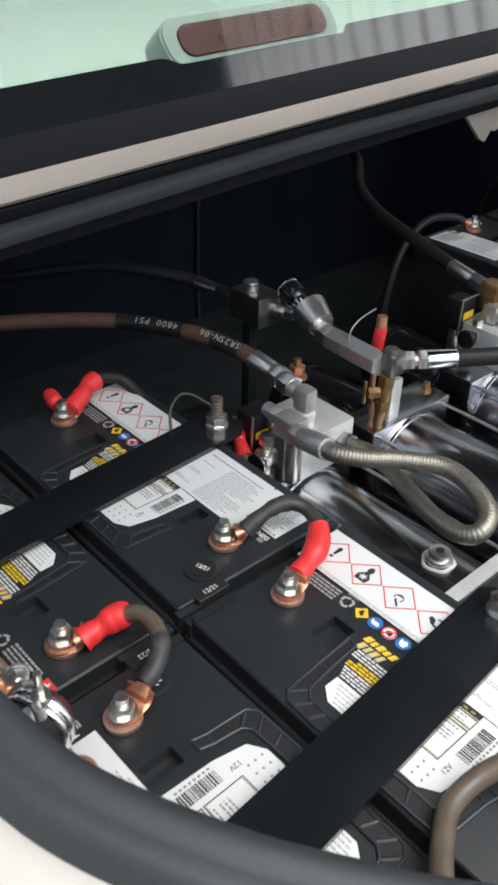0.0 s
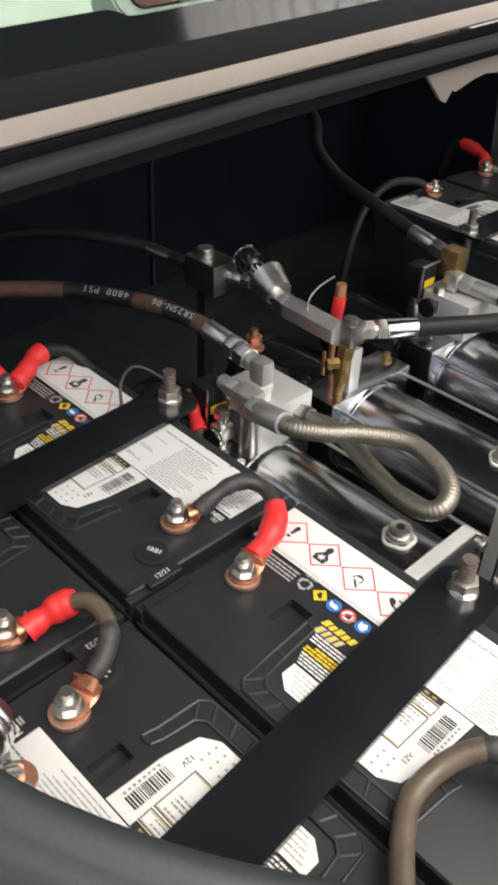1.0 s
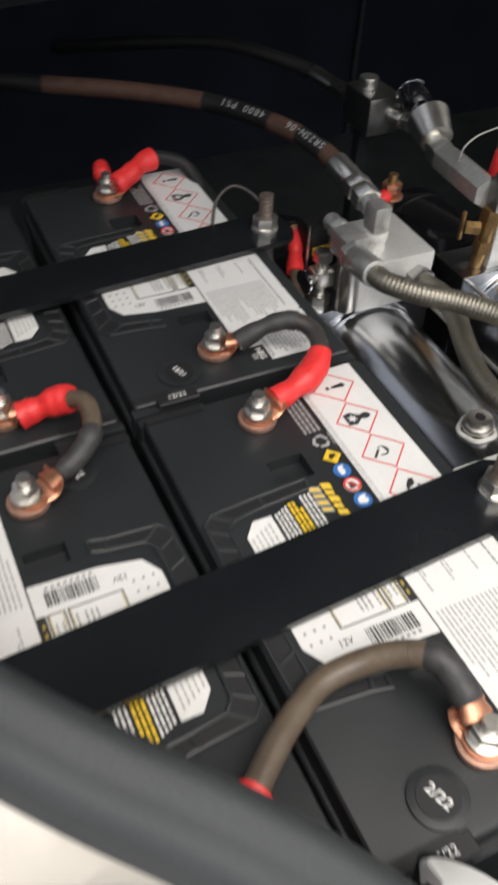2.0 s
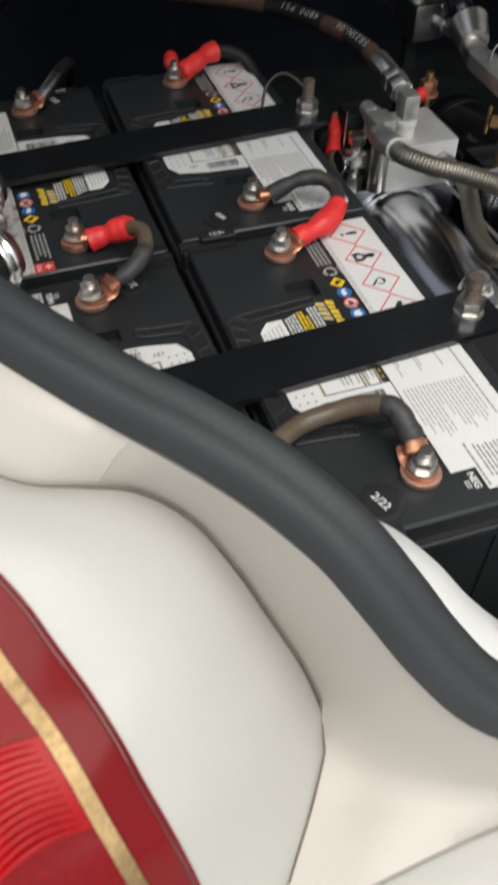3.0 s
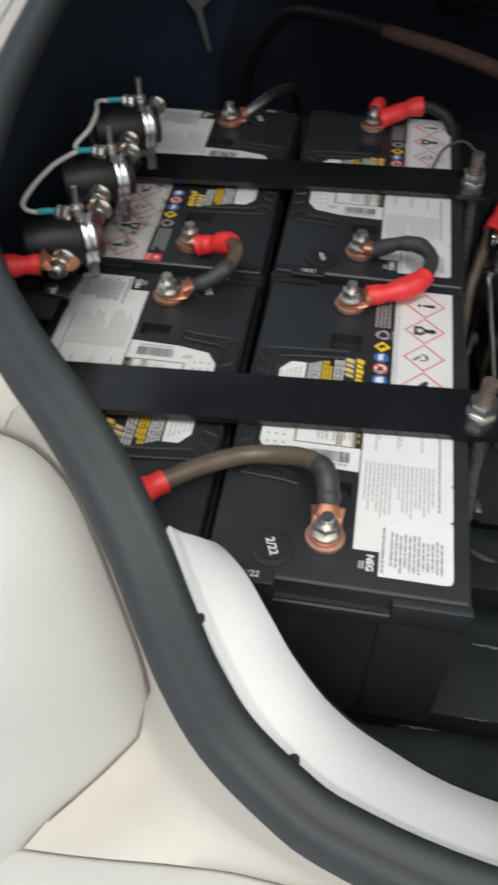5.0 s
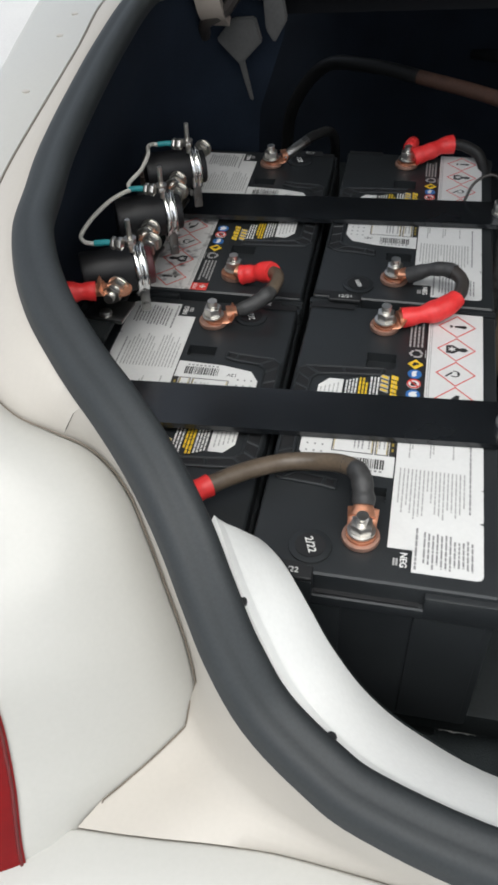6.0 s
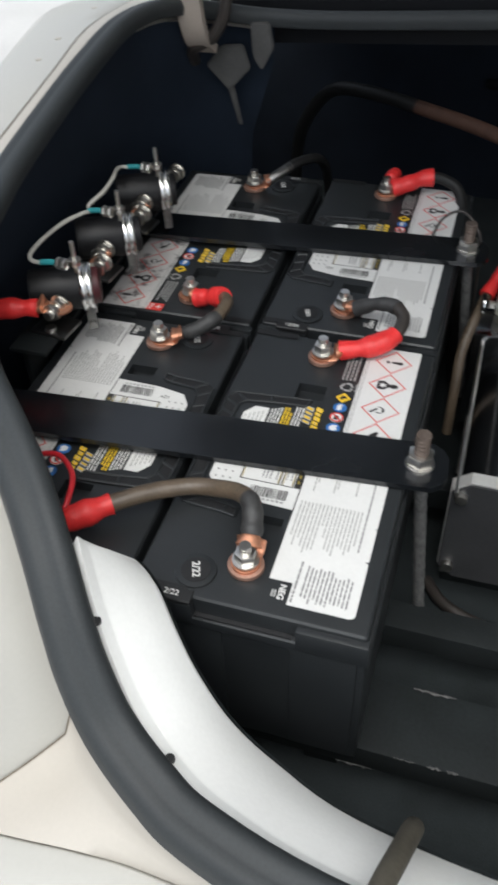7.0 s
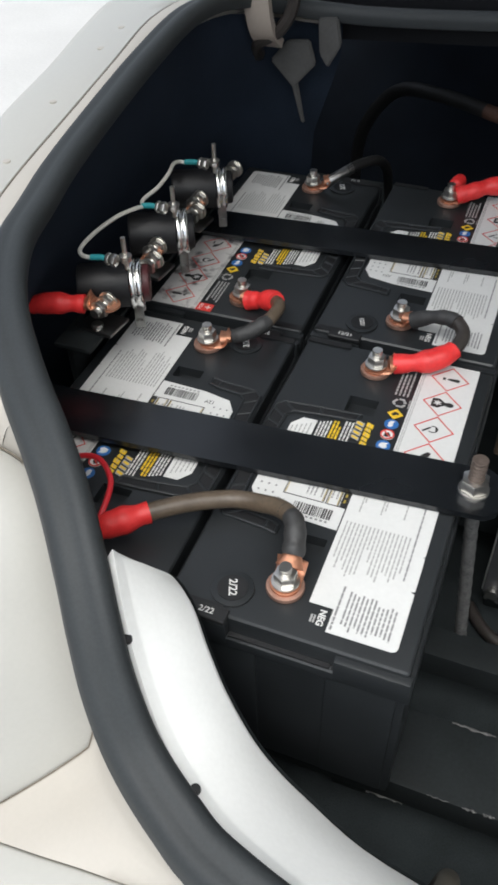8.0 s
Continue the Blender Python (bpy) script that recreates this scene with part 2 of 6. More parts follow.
def spline(points, per=8):
    """A smooth line through the points (Catmull-Rom)."""
    p = [Vector(q) for q in points]
    p = [p[0] * 2 - p[1]] + p + [p[-1] * 2 - p[-2]]
    out = []
    for i in range(1, len(p) - 2):
        a, b, c, d = p[i - 1:i + 3]
        for k in range(per):
            t = k / per
            out.append(0.5 * ((2 * b) + (c - a) * t + (2 * a - 5 * b + 4 * c - d) * t * t + (3 * b - a - 3 * c + d) * t ** 3))
    out.append(p[-2])
    return out


def tube(bm, line, r, seg=12, cap=True, flat=1.0, up=None):
    """A round bar along the line; r is one radius or a function of 0..1."""
    rings, n = [], len(line)
    ref = Vector(up) if up else Vector((0.13, 0.21, 0.97))
    for i, p in enumerate(line):
        d = (line[min(i + 1, n - 1)] - line[max(i - 1, 0)]).normalized()
        s = d.cross(ref)
        if s.length < 1e-4:
            s = d.cross(Vector((1, 0, 0)))
        s.normalize()
        u = s.cross(d).normalized()
        if not up:
            ref = u
        rad = r(i / (n - 1)) if callable(r) else r
        rings.append([bm.verts.new(p + (s * math.cos(a) + u * flat * math.sin(a)) * rad) for a in [2 * math.pi * k / seg for k in range(seg)]])
    for a, b in zip(rings, rings[1:]):
        for k in range(seg):
            bm.faces.new((a[k], a[(k + 1) % seg], b[(k + 1) % seg], b[k]))
    if cap:
        bm.faces.new(rings[0][::-1])
        bm.faces.new(rings[-1])
    return bm


def loft(bm, rows, closed=False):
    """A sheet through rows of points with the same count."""
    vs = [[bm.verts.new(p) for p in row] for row in rows]
    for a, b in zip(vs, vs[1:]):
        n = len(a)
        for k in range(n if closed else n - 1):
            bm.faces.new((a[k], a[(k + 1) % n], b[(k + 1) % n], b[k]))
    return bm


def thicken(bm, t):
    bmesh.ops.recalc_face_normals(bm, faces=bm.faces)
    bmesh.ops.solidify(bm, geom=bm.faces[:], thickness=t)
    return bm


def letters(text, size, m, name="writing", bold=0.0):
    """Mesh letters lying in x and y, centred."""
    cu = bpy.data.curves.new(name, 'FONT')
    cu.body, cu.size, cu.align_x, cu.align_y, cu.extrude, cu.offset = text, size, 'CENTER', 'CENTER', 0.0001, bold
    tmp = bpy.data.objects.new(name, cu)
    scene.collection.objects.link(tmp)
    me = bpy.data.meshes.new_from_object(tmp.evaluated_get(bpy.context.evaluated_depsgraph_get()))
    bpy.data.objects.remove(tmp)
    me.transform(m)
    bm = bmesh.new()
    bm.from_mesh(me)
    bpy.data.meshes.remove(me)
    return bm

# ---------------------------------------------------------------- the car's body round the boot
XC = 0.48          # the car's middle
ZT = 0.70          # the battery tops
ZF = 0.46          # the boot's floor


def mirrored(points):
    """Half a loop and its mirror image across the car's middle."""
    return list(points) + [(2 * XC - x, y, z) for x, y, z in reversed(points[:-1])]


SEAL = [(0.48, 0.690, 0.897), (0.2, 0.684, 0.882), (0.0, 0.678, 0.872), (-0.09, 0.674, 0.872), (-0.142, 0.652, 0.882), (-0.177, 0.605, 0.896), (-0.194, 0.53, 0.900),
        (-0.198, 0.44, 0.888), (-0.198, 0.35, 0.872), (-0.193, 0.27, 0.860), (-0.184, 0.215, 0.853), (-0.175, 0.170, 0.849),
        (-0.157, 0.130, 0.845), (-0.135, 0.095, 0.840), (-0.112, 0.068, 0.833), (-0.090, 0.045, 0.826), (-0.068, 0.024, 0.820),
        (-0.046, 0.002, 0.811), (-0.028, -0.018, 0.801), (-0.010, -0.040, 0.786), (0.007, -0.062, 0.763), (0.023, -0.080, 0.739),
        (0.045, -0.098, 0.714), (0.077, -0.117, 0.701), (0.108, -0.131, 0.696), (0.18, -0.148, 0.693), (0.30, -0.160, 0.692), (0.48, -0.163, 0.692)]

# outer foot of the seal, panel joint and the rear edge of the quarter panel, station by station
GUTTER = [
    ((-0.0900, 0.6920, 0.8680), (-0.1600, 0.7400, 0.8700), (-0.2200, 0.7800, 0.8680)),
    ((-0.1560, 0.6720, 0.8780), (-0.2450, 0.7000, 0.8760), (-0.3000, 0.7200, 0.8720)),
    ((-0.1910, 0.6140, 0.8900), (-0.2450, 0.6450, 0.8840), (-0.3350, 0.6500, 0.8750)),
    ((-0.2100, 0.5300, 0.8940), (-0.2435, 0.5400, 0.8880), (-0.3150, 0.5400, 0.8780)),
    ((-0.2140, 0.4400, 0.8820), (-0.2340, 0.4430, 0.8800), (-0.3000, 0.4400, 0.8700)),
    ((-0.2140, 0.3500, 0.8660), (-0.2380, 0.3530, 0.8600), (-0.2950, 0.3350, 0.8560)),
    ((-0.2090, 0.2700, 0.8540), (-0.2370, 0.2580, 0.8440), (-0.2720, 0.2500, 0.8460)),
    ((-0.2000, 0.2080, 0.8470), (-0.2280, 0.1850, 0.8320), (-0.2630, 0.1650, 0.8330)),
    ((-0.1900, 0.1600, 0.8420), (-0.2120, 0.1300, 0.8200), (-0.2500, 0.1000, 0.8230)),
    ((-0.1710, 0.1190, 0.8380), (-0.1940, 0.0860, 0.8080), (-0.2220, 0.0550, 0.8140)),
    ((-0.1480, 0.0830, 0.8330), (-0.1720, 0.0520, 0.7980), (-0.1960, 0.0220, 0.8050)),
    ((-0.1240, 0.0560, 0.8260), (-0.1480, 0.0360, 0.7890), (-0.1750, 0.0020, 0.7950)),
    ((-0.1010, 0.0330, 0.8170), (-0.1220, 0.0320, 0.7810), (-0.1594, -0.0192, 0.7790)),
    ((-0.0790, 0.0110, 0.8090), (-0.0960, 0.0310, 0.7690), (-0.1493, -0.0390, 0.7631)),
    ((-0.0570, -0.0100, 0.7990), (-0.0720, 0.0180, 0.7520), (-0.1393, -0.0581, 0.7461)),
    ((-0.0390, -0.0310, 0.7890), (-0.0550, 0.0000, 0.7270), (-0.1322, -0.0762, 0.7347)),
    ((-0.0220, -0.0530, 0.7760), (-0.0410, -0.0160, 0.6970), (-0.1260, -0.0943, 0.7199)),
    ((-0.0060, -0.0730, 0.7560), (-0.0265, -0.0330, 0.6640), (-0.1196, -0.1113, 0.7041)),
    ((0.0080, -0.0860, 0.7370), (-0.0180, -0.0475, 0.6360), (-0.1144, -0.1226, 0.6776)),
    ((0.0200, -0.0950, 0.7220), (-0.0150, -0.0595, 0.6120), (-0.1108, -0.1330, 0.6556)),
]
# the joint and the lamp's edge run on down beside the ledge
LOWER = [((-0.0245, -0.0765, 0.6020), (-0.1079, -0.1428, 0.6382)), ((-0.0440, -0.1000, 0.6000), (-0.1058, -0.1531, 0.6212)), ((-0.0620, -0.1210, 0.5980), (-0.1033, -0.1633, 0.6039)), ((-0.0760, -0.1420, 0.5900), (-0.1000, -0.1720, 0.5840)), ((-0.0820, -0.1550, 0.5500), (-0.1000, -0.1780, 0.5500))]

car = thing("car", "cream-painted saloon car with its boot open, showing the rear corner", "car", (0, 0, 0))


def side(row):
    return [Vector(p) for p in row]


def mirror_rows(rows):
    return [[Vector((2 * XC - p.x, p.y, p.z)) for p in r] for r in rows]


def smooth_rows(rows, per=4):
    """The stations drawn out by a smooth line along each row."""
    cols = [spline([r[k] for r in rows], per) for k in range(len(rows[0]))]
    return [[c[i] for c in cols] for i in range(len(cols[0]))]


seal_line = spline(mirrored(SEAL), 5)[:-1]


def under_seal(o):
    """A point inside the rubber strip beside o."""
    i = min(range(len(seal_line)), key=lambda k: (seal_line[k] - o).length)
    d = (seal_line[(i + 1) % len(seal_line)] - seal_line[i - 1]).normalized()
    inward = Vector((0, 0, 1)).cross(d).normalized()
    return seal_line[i] - inward * 0.002 - d.cross(inward).normalized() * 0.016


stations = [[Vector(p) for p in st] for st in GUTTER]
fine_st = smooth_rows(stations)
for flip in (False, True):
    def fl(rows):
        return mirror_rows(rows) if flip else rows
    # gutter between the seal and the panel joint
    bm = bmesh.new()
    rows = []
    for i, (o, g, t) in enumerate(fine_st):
        out = (g - t).normalized() * 0.003
        dive = Vector((0, 0.0001, -0.0001)) * max(0, i - len(fine_st) + 5)
        o, g = o + dive, g + dive
        rows.append([under_seal(o), o + Vector((0, 0, -0.005)), o.lerp(g, 0.35), o.lerp(g, 0.75), g + out * 0.4, g + out * 0.4 + Vector((0, 0, -0.02))])
    loft(bm, fl(rows[:50]))
    gutter = part("gutter", bm, M_CREAM, car, smooth=60)
    # quarter panel, from the joint to the tail lamp and the shoulder
    bm = bmesh.new()
    rows = []
    tail = smooth_rows([[fine_st[-1][1], fine_st[-1][2]]] + [[Vector(q) for q in r] for r in LOWER])[1:]
    for i, (g, t) in enumerate([(st[1], st[2]) for st in fine_st] + tail):
        k = min(1.0, i / (len(fine_st) - 1))
        bulge = Vector((0.010, -0.012, 0.010)) * (0.2 + 0.8 * k) * min(1.0, (g - t).length / 0.1) * (1.0 - 0.65 * max(0.0, min(1.0, (i - 50) / 26)))
        g2 = g - (g - t).normalized() * 0.0004
        mid1, mid2 = g2.lerp(t, 0.3) + bulge * 0.8, g2.lerp(t, 0.65) + bulge
        rows.append([g2 + Vector((0, 0, -0.02)), g2 + Vector((0, 0, -0.002)), g2.lerp(t, 0.02) + bulge * 0.12, mid1, mid2, t])
    loft(bm, fl(rows))
    quarter = part("quarter_panel", bm, M_PAINT, car, smooth=60)
    for k in (9, 13, 15, 19, 23, 25):
        at = fl([[rows[k][3].lerp(rows[k][4], 0.1 * (k % 4))]])[0][0]
        bm = bmesh.new()
        cyl(bm, 0.0035, 0.0012, (at.x, at.y, at.z + 0.0001), seg=16, bevel=0.0004)
        part("spot_weld", bm, M_CREAM, quarter)
    if not flip:
        panel_rows = rows
    # flank below the shoulder
    bm = bmesh.new()
    rows = []
    front = [(None, None, fine_st[0][2] + Vector((-0.10 * min(1.0, q / 2), 0.13 * q, 0))) for q in (5, 4, 3, 2, 1)]
    for i, (o, g, t) in enumerate(front + fine_st[:50], -5):
        k = max(0.0, (i - 30) / 20)
        rows.append([t, t + Vector((-0.008, -0.004 * k, -0.003)), t + Vector((-0.020, -0.01 * k, -0.016)), t + Vector((-0.030, -0.02 * k, -0.06)), t + Vector((-0.035, -0.03 * k, -0.20)), t + Vector((-0.035, -0.03 * k, -0.50))])
    loft(bm, fl(rows))
    part("flank", bm, M_PAINT, car, smooth=60)

# tail lamps
def tail_lamp(flip):
    lamp = new("tail_lamp")
    lamp.parent = car
    lamp["label"] = "red tail lamp with a gold stripe"
    tail = smooth_rows([[fine_st[-1][1], fine_st[-1][2]]] + [[Vector(q) for q in r] for r in LOWER])[1:]
    edge = [r[2] for r in fine_st[34:]] + [r[1] for r in tail]
    def off(e, a, b, c):
        return e + Vector((a, b, c))
    def strip(a, b, name, mat, lift=0.0, label=""):
        bm = bmesh.new()
        rws = []
        for e in edge:
            row = []
            for q in range(5):
                w = a + (b - a) * q / 4
                row.append(off(e, -w * 0.95, -w * 0.42 + 2.2 * w * w + (-lift), 0.10 * w - 1.2 * w * w + lift))
            rws.append(row)
        if flip:
            rws = mirror_rows(rws)
        loft(bm, rws)
        part(name, bm, mat, lamp, label, smooth=60)
    strip(-0.0012, 0.0185, "lens_border", M_LENS, 0.0012)
    strip(0.0185, 0.0255, "stripe", M_GOLD, 0.002, "gold stripe")
    strip(0.0255, 0.20, "lens", M_LENS_DEEP, 0.0012)
    n_e = len(edge)
    full = list(edge)
    edge = full[int(n_e * 0.34):]
    strip(0.0795, 0.20, "reverse_lens", M_LENS_BROWN, 0.0030, "brownish reversing lens")
    strip(0.0790, 0.0806, "lens_trim", M_BROWN_TRIM, 0.0034)
    strip(0.0985, 0.0998, "lens_trim", M_BROWN_TRIM, 0.0036)
    strip(0.1135, 0.1147, "lens_trim", M_BROWN_TRIM, 0.0036)
    edge = full
    def on_lens(at, w, lift):
        """A point of the lens: a place along its edge, a distance in from it and a height over it."""
        at = max(0.0, min(len(edge) - 1.001, at))
        e = edge[int(at)].lerp(edge[int(at) + 1], at - int(at))
        p = off(e, -w * 0.95, -w * 0.42 + 2.2 * w * w - lift, 0.10 * w - 1.2 * w * w + lift)
        return Vector((2 * XC - p.x, p.y, p.z)) if flip else p
    first = 22.5
    def arc(q):
        """How far a ridge has run down the lens at a share q of its length."""
        return 6.2 * q * q - 4.0 * q
    bm = bmesh.new()
    loft(bm, [[on_lens(first + 0.45 * k - 0.3 + arc(q / 10), 0.0262 + 0.064 * q / 10, 0.0015 + 0.0004 * math.sin(math.pi * k / 17)) for q in range(11)] for k in range(18)])
    optic = part("optic", bm, M_OPTIC, lamp, "brighter ribbed red optic", smooth=60)
    for k in range(12):
        bm = bmesh.new()
        line = [on_lens(first + 0.62 * k + arc(q / 12), 0.0300 + 0.056 * q / 12, 0.0020) for q in range(13)]
        tube(bm, line, lambda t: 0.0019 * min(1.0, 0.15 + 2.2 * min(t, 1 - t)), 8, flat=0.25)
        part("lens_ridge", bm, M_OPTIC, optic)
    for at in (29.5, 36.0):
        bm = bmesh.new()
        tube(bm, [on_lens(at + 1.2 * q, 0.080 + 0.06 * q, 0.0036) for q in (0, 0.25, 0.5, 0.75, 1)], 0.0009, 6)
        part("lens_trim", bm, M_BROWN_TRIM, lamp)
    # rounded rim along the border's outer edge
    bm = bmesh.new()
    tube(bm, [on_lens(q / 2, 0.0012, 0.0014) for q in range(2 * len(edge) - 2)], 0.0012, 10)
    part("lens_rim", bm, M_RIM, lamp)


tail_lamp(False)
tail_lamp(True)

# rear wall under the seal, ledge and bumper
half_o = [(0.014, -0.0905, 0.729), (0.030, -0.103, 0.713), (0.050, -0.116, 0.701), (0.075, -0.130, 0.694), (0.104, -0.143, 0.689), (0.176, -0.161, 0.687), (0.30, -0.174, 0.686), (0.48, -0.177, 0.686)]
half_q = [(-0.0175, -0.0560, 0.614), (-0.002, -0.078, 0.612), (0.020, -0.098, 0.618), (0.050, -0.116, 0.622), (0.09, -0.132, 0.626), (0.17, -0.152, 0.628), (0.30, -0.166, 0.628), (0.48, -0.170, 0.628)]
half_k = [(-0.0750, -0.1425, 0.6000), (-0.050, -0.1420, 0.602), (-0.020, -0.1405, 0.604), (0.022, -0.1375, 0.606), (0.07, -0.1370, 0.607), (0.17, -0.1480, 0.608), (0.30, -0.182, 0.608), (0.48, -0.186, 0.608)]
bm = bmesh.new()
o_, q_, k_ = [spline(mirrored(h), 4) for h in (half_o, half_q, half_k)]
rows = []
for a, b, c in zip(o_, q_, k_):
    rows.append([under_seal(a), a, a.lerp(b, 0.35), a.lerp(b, 0.7), a.lerp(b, 0.9).lerp(c, 0.04), b.lerp(c, 0.12), b.lerp(c, 0.35), b.lerp(c, 0.65), c, c + Vector((0, 0.001, -0.005))])
# the gutter's corners run into the panel without a joint
ends = []
for o, g, t in fine_st[49:-4]:
    g = g + (g - t).normalized() * 0.0012
    ends.append([under_seal(o), o + Vector((0, 0, -0.005)), o.lerp(g, 0.35), o.lerp(g, 0.7), o.lerp(g, 0.92), g] + [g + Vector((0, 0, -0.004 * j)) for j in (1, 2, 3, 4)])
loft(bm, ends + rows + mirror_rows(ends)[::-1])
bmesh.ops.recalc_face_normals(bm, faces=bm.faces)
rear_tree = BVHTree.FromBMesh(bm)
part("rear_panel", bm, M_CREAM, car, smooth=60)

# joint line where the quarter panel meets the gutter and the rear panel
seam = []
for i, row in enumerate(panel_rows[6:], 6):
    at = row[1] + Vector((0.0004, -0.0004, 0.0012)).lerp(Vector((0.0010, -0.0010, 0.0034)), max(0.0, min(1.0, (i - 42) / 6)))
    if i > 66:
        for a, b in zip(row[:0:-1], row[-2::-1]):
            hit = rear_tree.ray_cast(a, (b - a).normalized(), (b - a).length)[0]
            if hit:
                at = hit + Vector((0.0007, -0.0007, 0.0009))
                break
    if at.y > -0.1410 or i < 60:
        seam.append(at)
for rows in ([seam], mirror_rows([seam])):
    bm = bmesh.new()
    tube(bm, rows[0], 0.0006, 6)
    part("panel_joint", bm, M_JOINT, car)
bm = bmesh.new()
rows = []
for c in [k_[0] + Vector((-0.12, -0.03, -0.02)), k_[0] + Vector((-0.05, -0.008, -0.008))] + k_ + [k_[-1] + Vector((0.05, -0.008, -0.008)), k_[-1] + Vector((0.12, -0.03, -0.02))]:
    c2 = c + Vector((0, -0.0013, -0.0004))
    rows.append([c2 + Vector((0, 0.0025, -0.005)), c2, c2 + Vector((0, -0.0015, 0.0004)), c2 + Vector((0, -0.005, 0.0008)), c2 + Vector((0, -0.03, 0.002)), c2 + Vector((0, -0.055, -0.006)), c2 + Vector((0, -0.068, -0.025)), c2 + Vector((0, -0.072, -0.08)), c2 + Vector((0, -0.06, -0.25)), c2 + Vector((0, 0.0, -0.35))])
loft(bm, rows)
part("bumper", bm, M_PAINT, car, smooth=60)

# painted lip inside the seal
half_i = [(-0.0005, -0.0240, 0.7840), (0.004, -0.030, 0.780), (0.018, -0.050, 0.757), (0.034, -0.068, 0.733), (0.055, -0.087, 0.708), (0.084, -0.106, 0.696), (0.115, -0.120, 0.692), (0.18, -0.136, 0.690), (0.30, -0.148, 0.689), (0.48, -0.152, 0.689)]
half_f = [(0.0095, -0.004, 0.7410), (0.019, 0.005, 0.732), (0.036, -0.005, 0.726), (0.055, -0.024, 0.712), (0.073, -0.037, 0.688), (0.099, -0.050, 0.661), (0.133, -0.060, 0.640), (0.19, -0.078, 0.634), (0.30, -0.090, 0.632), (0.48, -0.094, 0.632)]
bm = bmesh.new()
i_, f_ = spline(mirrored(half_i), 5), spline(mirrored(half_f), 5)
rows = []
for a, b in zip(i_, f_):
    n = Vector((0, 0.25, 0.97)) * 0.004
    rows.append([a + Vector((-0.004, -0.004, -0.006)), a + n * 0.4, a.lerp(b, 0.13) + n * 0.4, a.lerp(b, 0.145) + n * 0.34, a.lerp(b, 0.165) + n * 0.44, a.lerp(b, 0.55) + n * 0.8, a.lerp(b, 0.96) + n * 0.5, b, b + Vector((0, 0.002, -0.006))])
loft(bm, rows)
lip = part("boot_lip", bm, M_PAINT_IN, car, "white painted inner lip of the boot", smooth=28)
bm = bmesh.new()
cyl(bm, 0.0032, 0.003, (0.080, -0.1010, 0.6985), seg=18, bevel=0.0006, m=Matrix())
part("rubber_plug", bm, M_CASE_DARK, lip, "small black plug")
bm = bmesh.new()
cyl(bm, 0.0030, 0.003, (0.0212, -0.0560, 0.7515), seg=18, bevel=0.0006, m=Matrix())
part("rubber_plug", bm, M_CASE_DARK, lip, "small black plug")

# weatherstrip
loop = spline(mirrored(SEAL), 5)[:-1]
for p in loop:
    if p.x > XC:
        p.z += 0.10 * (p.x - XC) * max(0.0, min(1.0, p.y / 0.6))
bm = bmesh.new()
rings = []
n = len(loop)
PROFILE = [(-0.0180, -0.0110), (-0.0168, -0.004), (-0.0155, 0.001), (-0.012, 0.0045), (-0.008, 0.0060), (-0.0045, 0.0059), (-0.0015, 0.0064), (0.001, 0.0078), (0.005, 0.0090), (0.009, 0.0084), (0.0125, 0.0055), (0.0140, 0.000), (0.0120, -0.008), (0.0, -0.012), (-0.013, -0.010)]
for i, p in enumerate(loop):
    d = (loop[(i + 1) % n] - loop[i - 1]).normalized()
    inward = Vector((0, 0, 1)).cross(d).normalized()
    up = d.cross(inward).normalized()
    rings.append([p + inward * a + up * b for a, b in PROFILE])
loft(bm, [*rings, rings[0]], closed=True)
bmesh.ops.remove_doubles(bm, verts=bm.verts, dist=1e-5)
part("weatherstrip", bm, M_RUBBER, car, "thick black rubber weatherstrip round the boot opening", smooth=50)

# ---------------------------------------------------------------- boot lining
def slab(name, x0, y0, z0, x1, y1, z1, mat, label, category="wall"):
    bm = bmesh.new()
    box(bm, x1 - x0, y1 - y0, z1 - z0, ((x0 + x1) / 2, (y0 + y1) / 2, (z0 + z1) / 2))
    return solo(name, bm, mat, label, category, kind="structure")


slab("floor", -0.27, -0.110, ZF - 0.03, 2 * XC + 0.27, 1.16, ZF, M_CARPET, "black carpeted boot floor", "floor")
slab("wall_west", -0.285, 0.30, ZF, -0.265, 1.12, 0.83, M_NAVY, "black carpet lining on the side of the boot")
slab("wall_east", 2 * XC + 0.265, 0.30, ZF, 2 * XC + 0.285, 1.12, 0.83, M_NAVY, "black carpet lining on the side of the boot")
slab("wall_north", -0.275, 1.12, ZF, 2 * XC + 0.275, 1.16, 0.88, M_LINING_DIM, "navy lining behind the rear seat, darkened for shade")
bm = bmesh.new()
rows = [[b + Vector((0, 0.004, -0.004)), Vector((b.x, b.y - 0.01, 0.58)), Vector((b.x, b.y - 0.02, ZF))] for b in f_]
loft(bm, rows)
solo("wall_south", bm, M_CARPET, "black lining below the boot's rear lip", "wall", kind="structure")
bm = bmesh.new()
rows = []
for o, g, t in fine_st[:40]:
    inn = Vector((o.x - g.x, o.y - g.y, 0)).normalized()
    if inn.x < 0.3:
        inn = Vector((1, 0.2, 0)).normalized()
    rows.append([o + inn * 0.014 + Vector((0, 0, -0.010)), o + inn * 0.012 + Vector((0, 0, -0.05)), Vector((o.x + inn.x * 0.006 - 0.03, o.y + 0.012, 0.72)), Vector((o.x - 0.04, o.y + 0.02, ZF))])
loft(bm, rows)
loft(bm, mirror_rows(rows))
solo("wall_inner", bm, M_NAVY, "black carpet lining under the boot's side gutter", "wall", kind="structure")

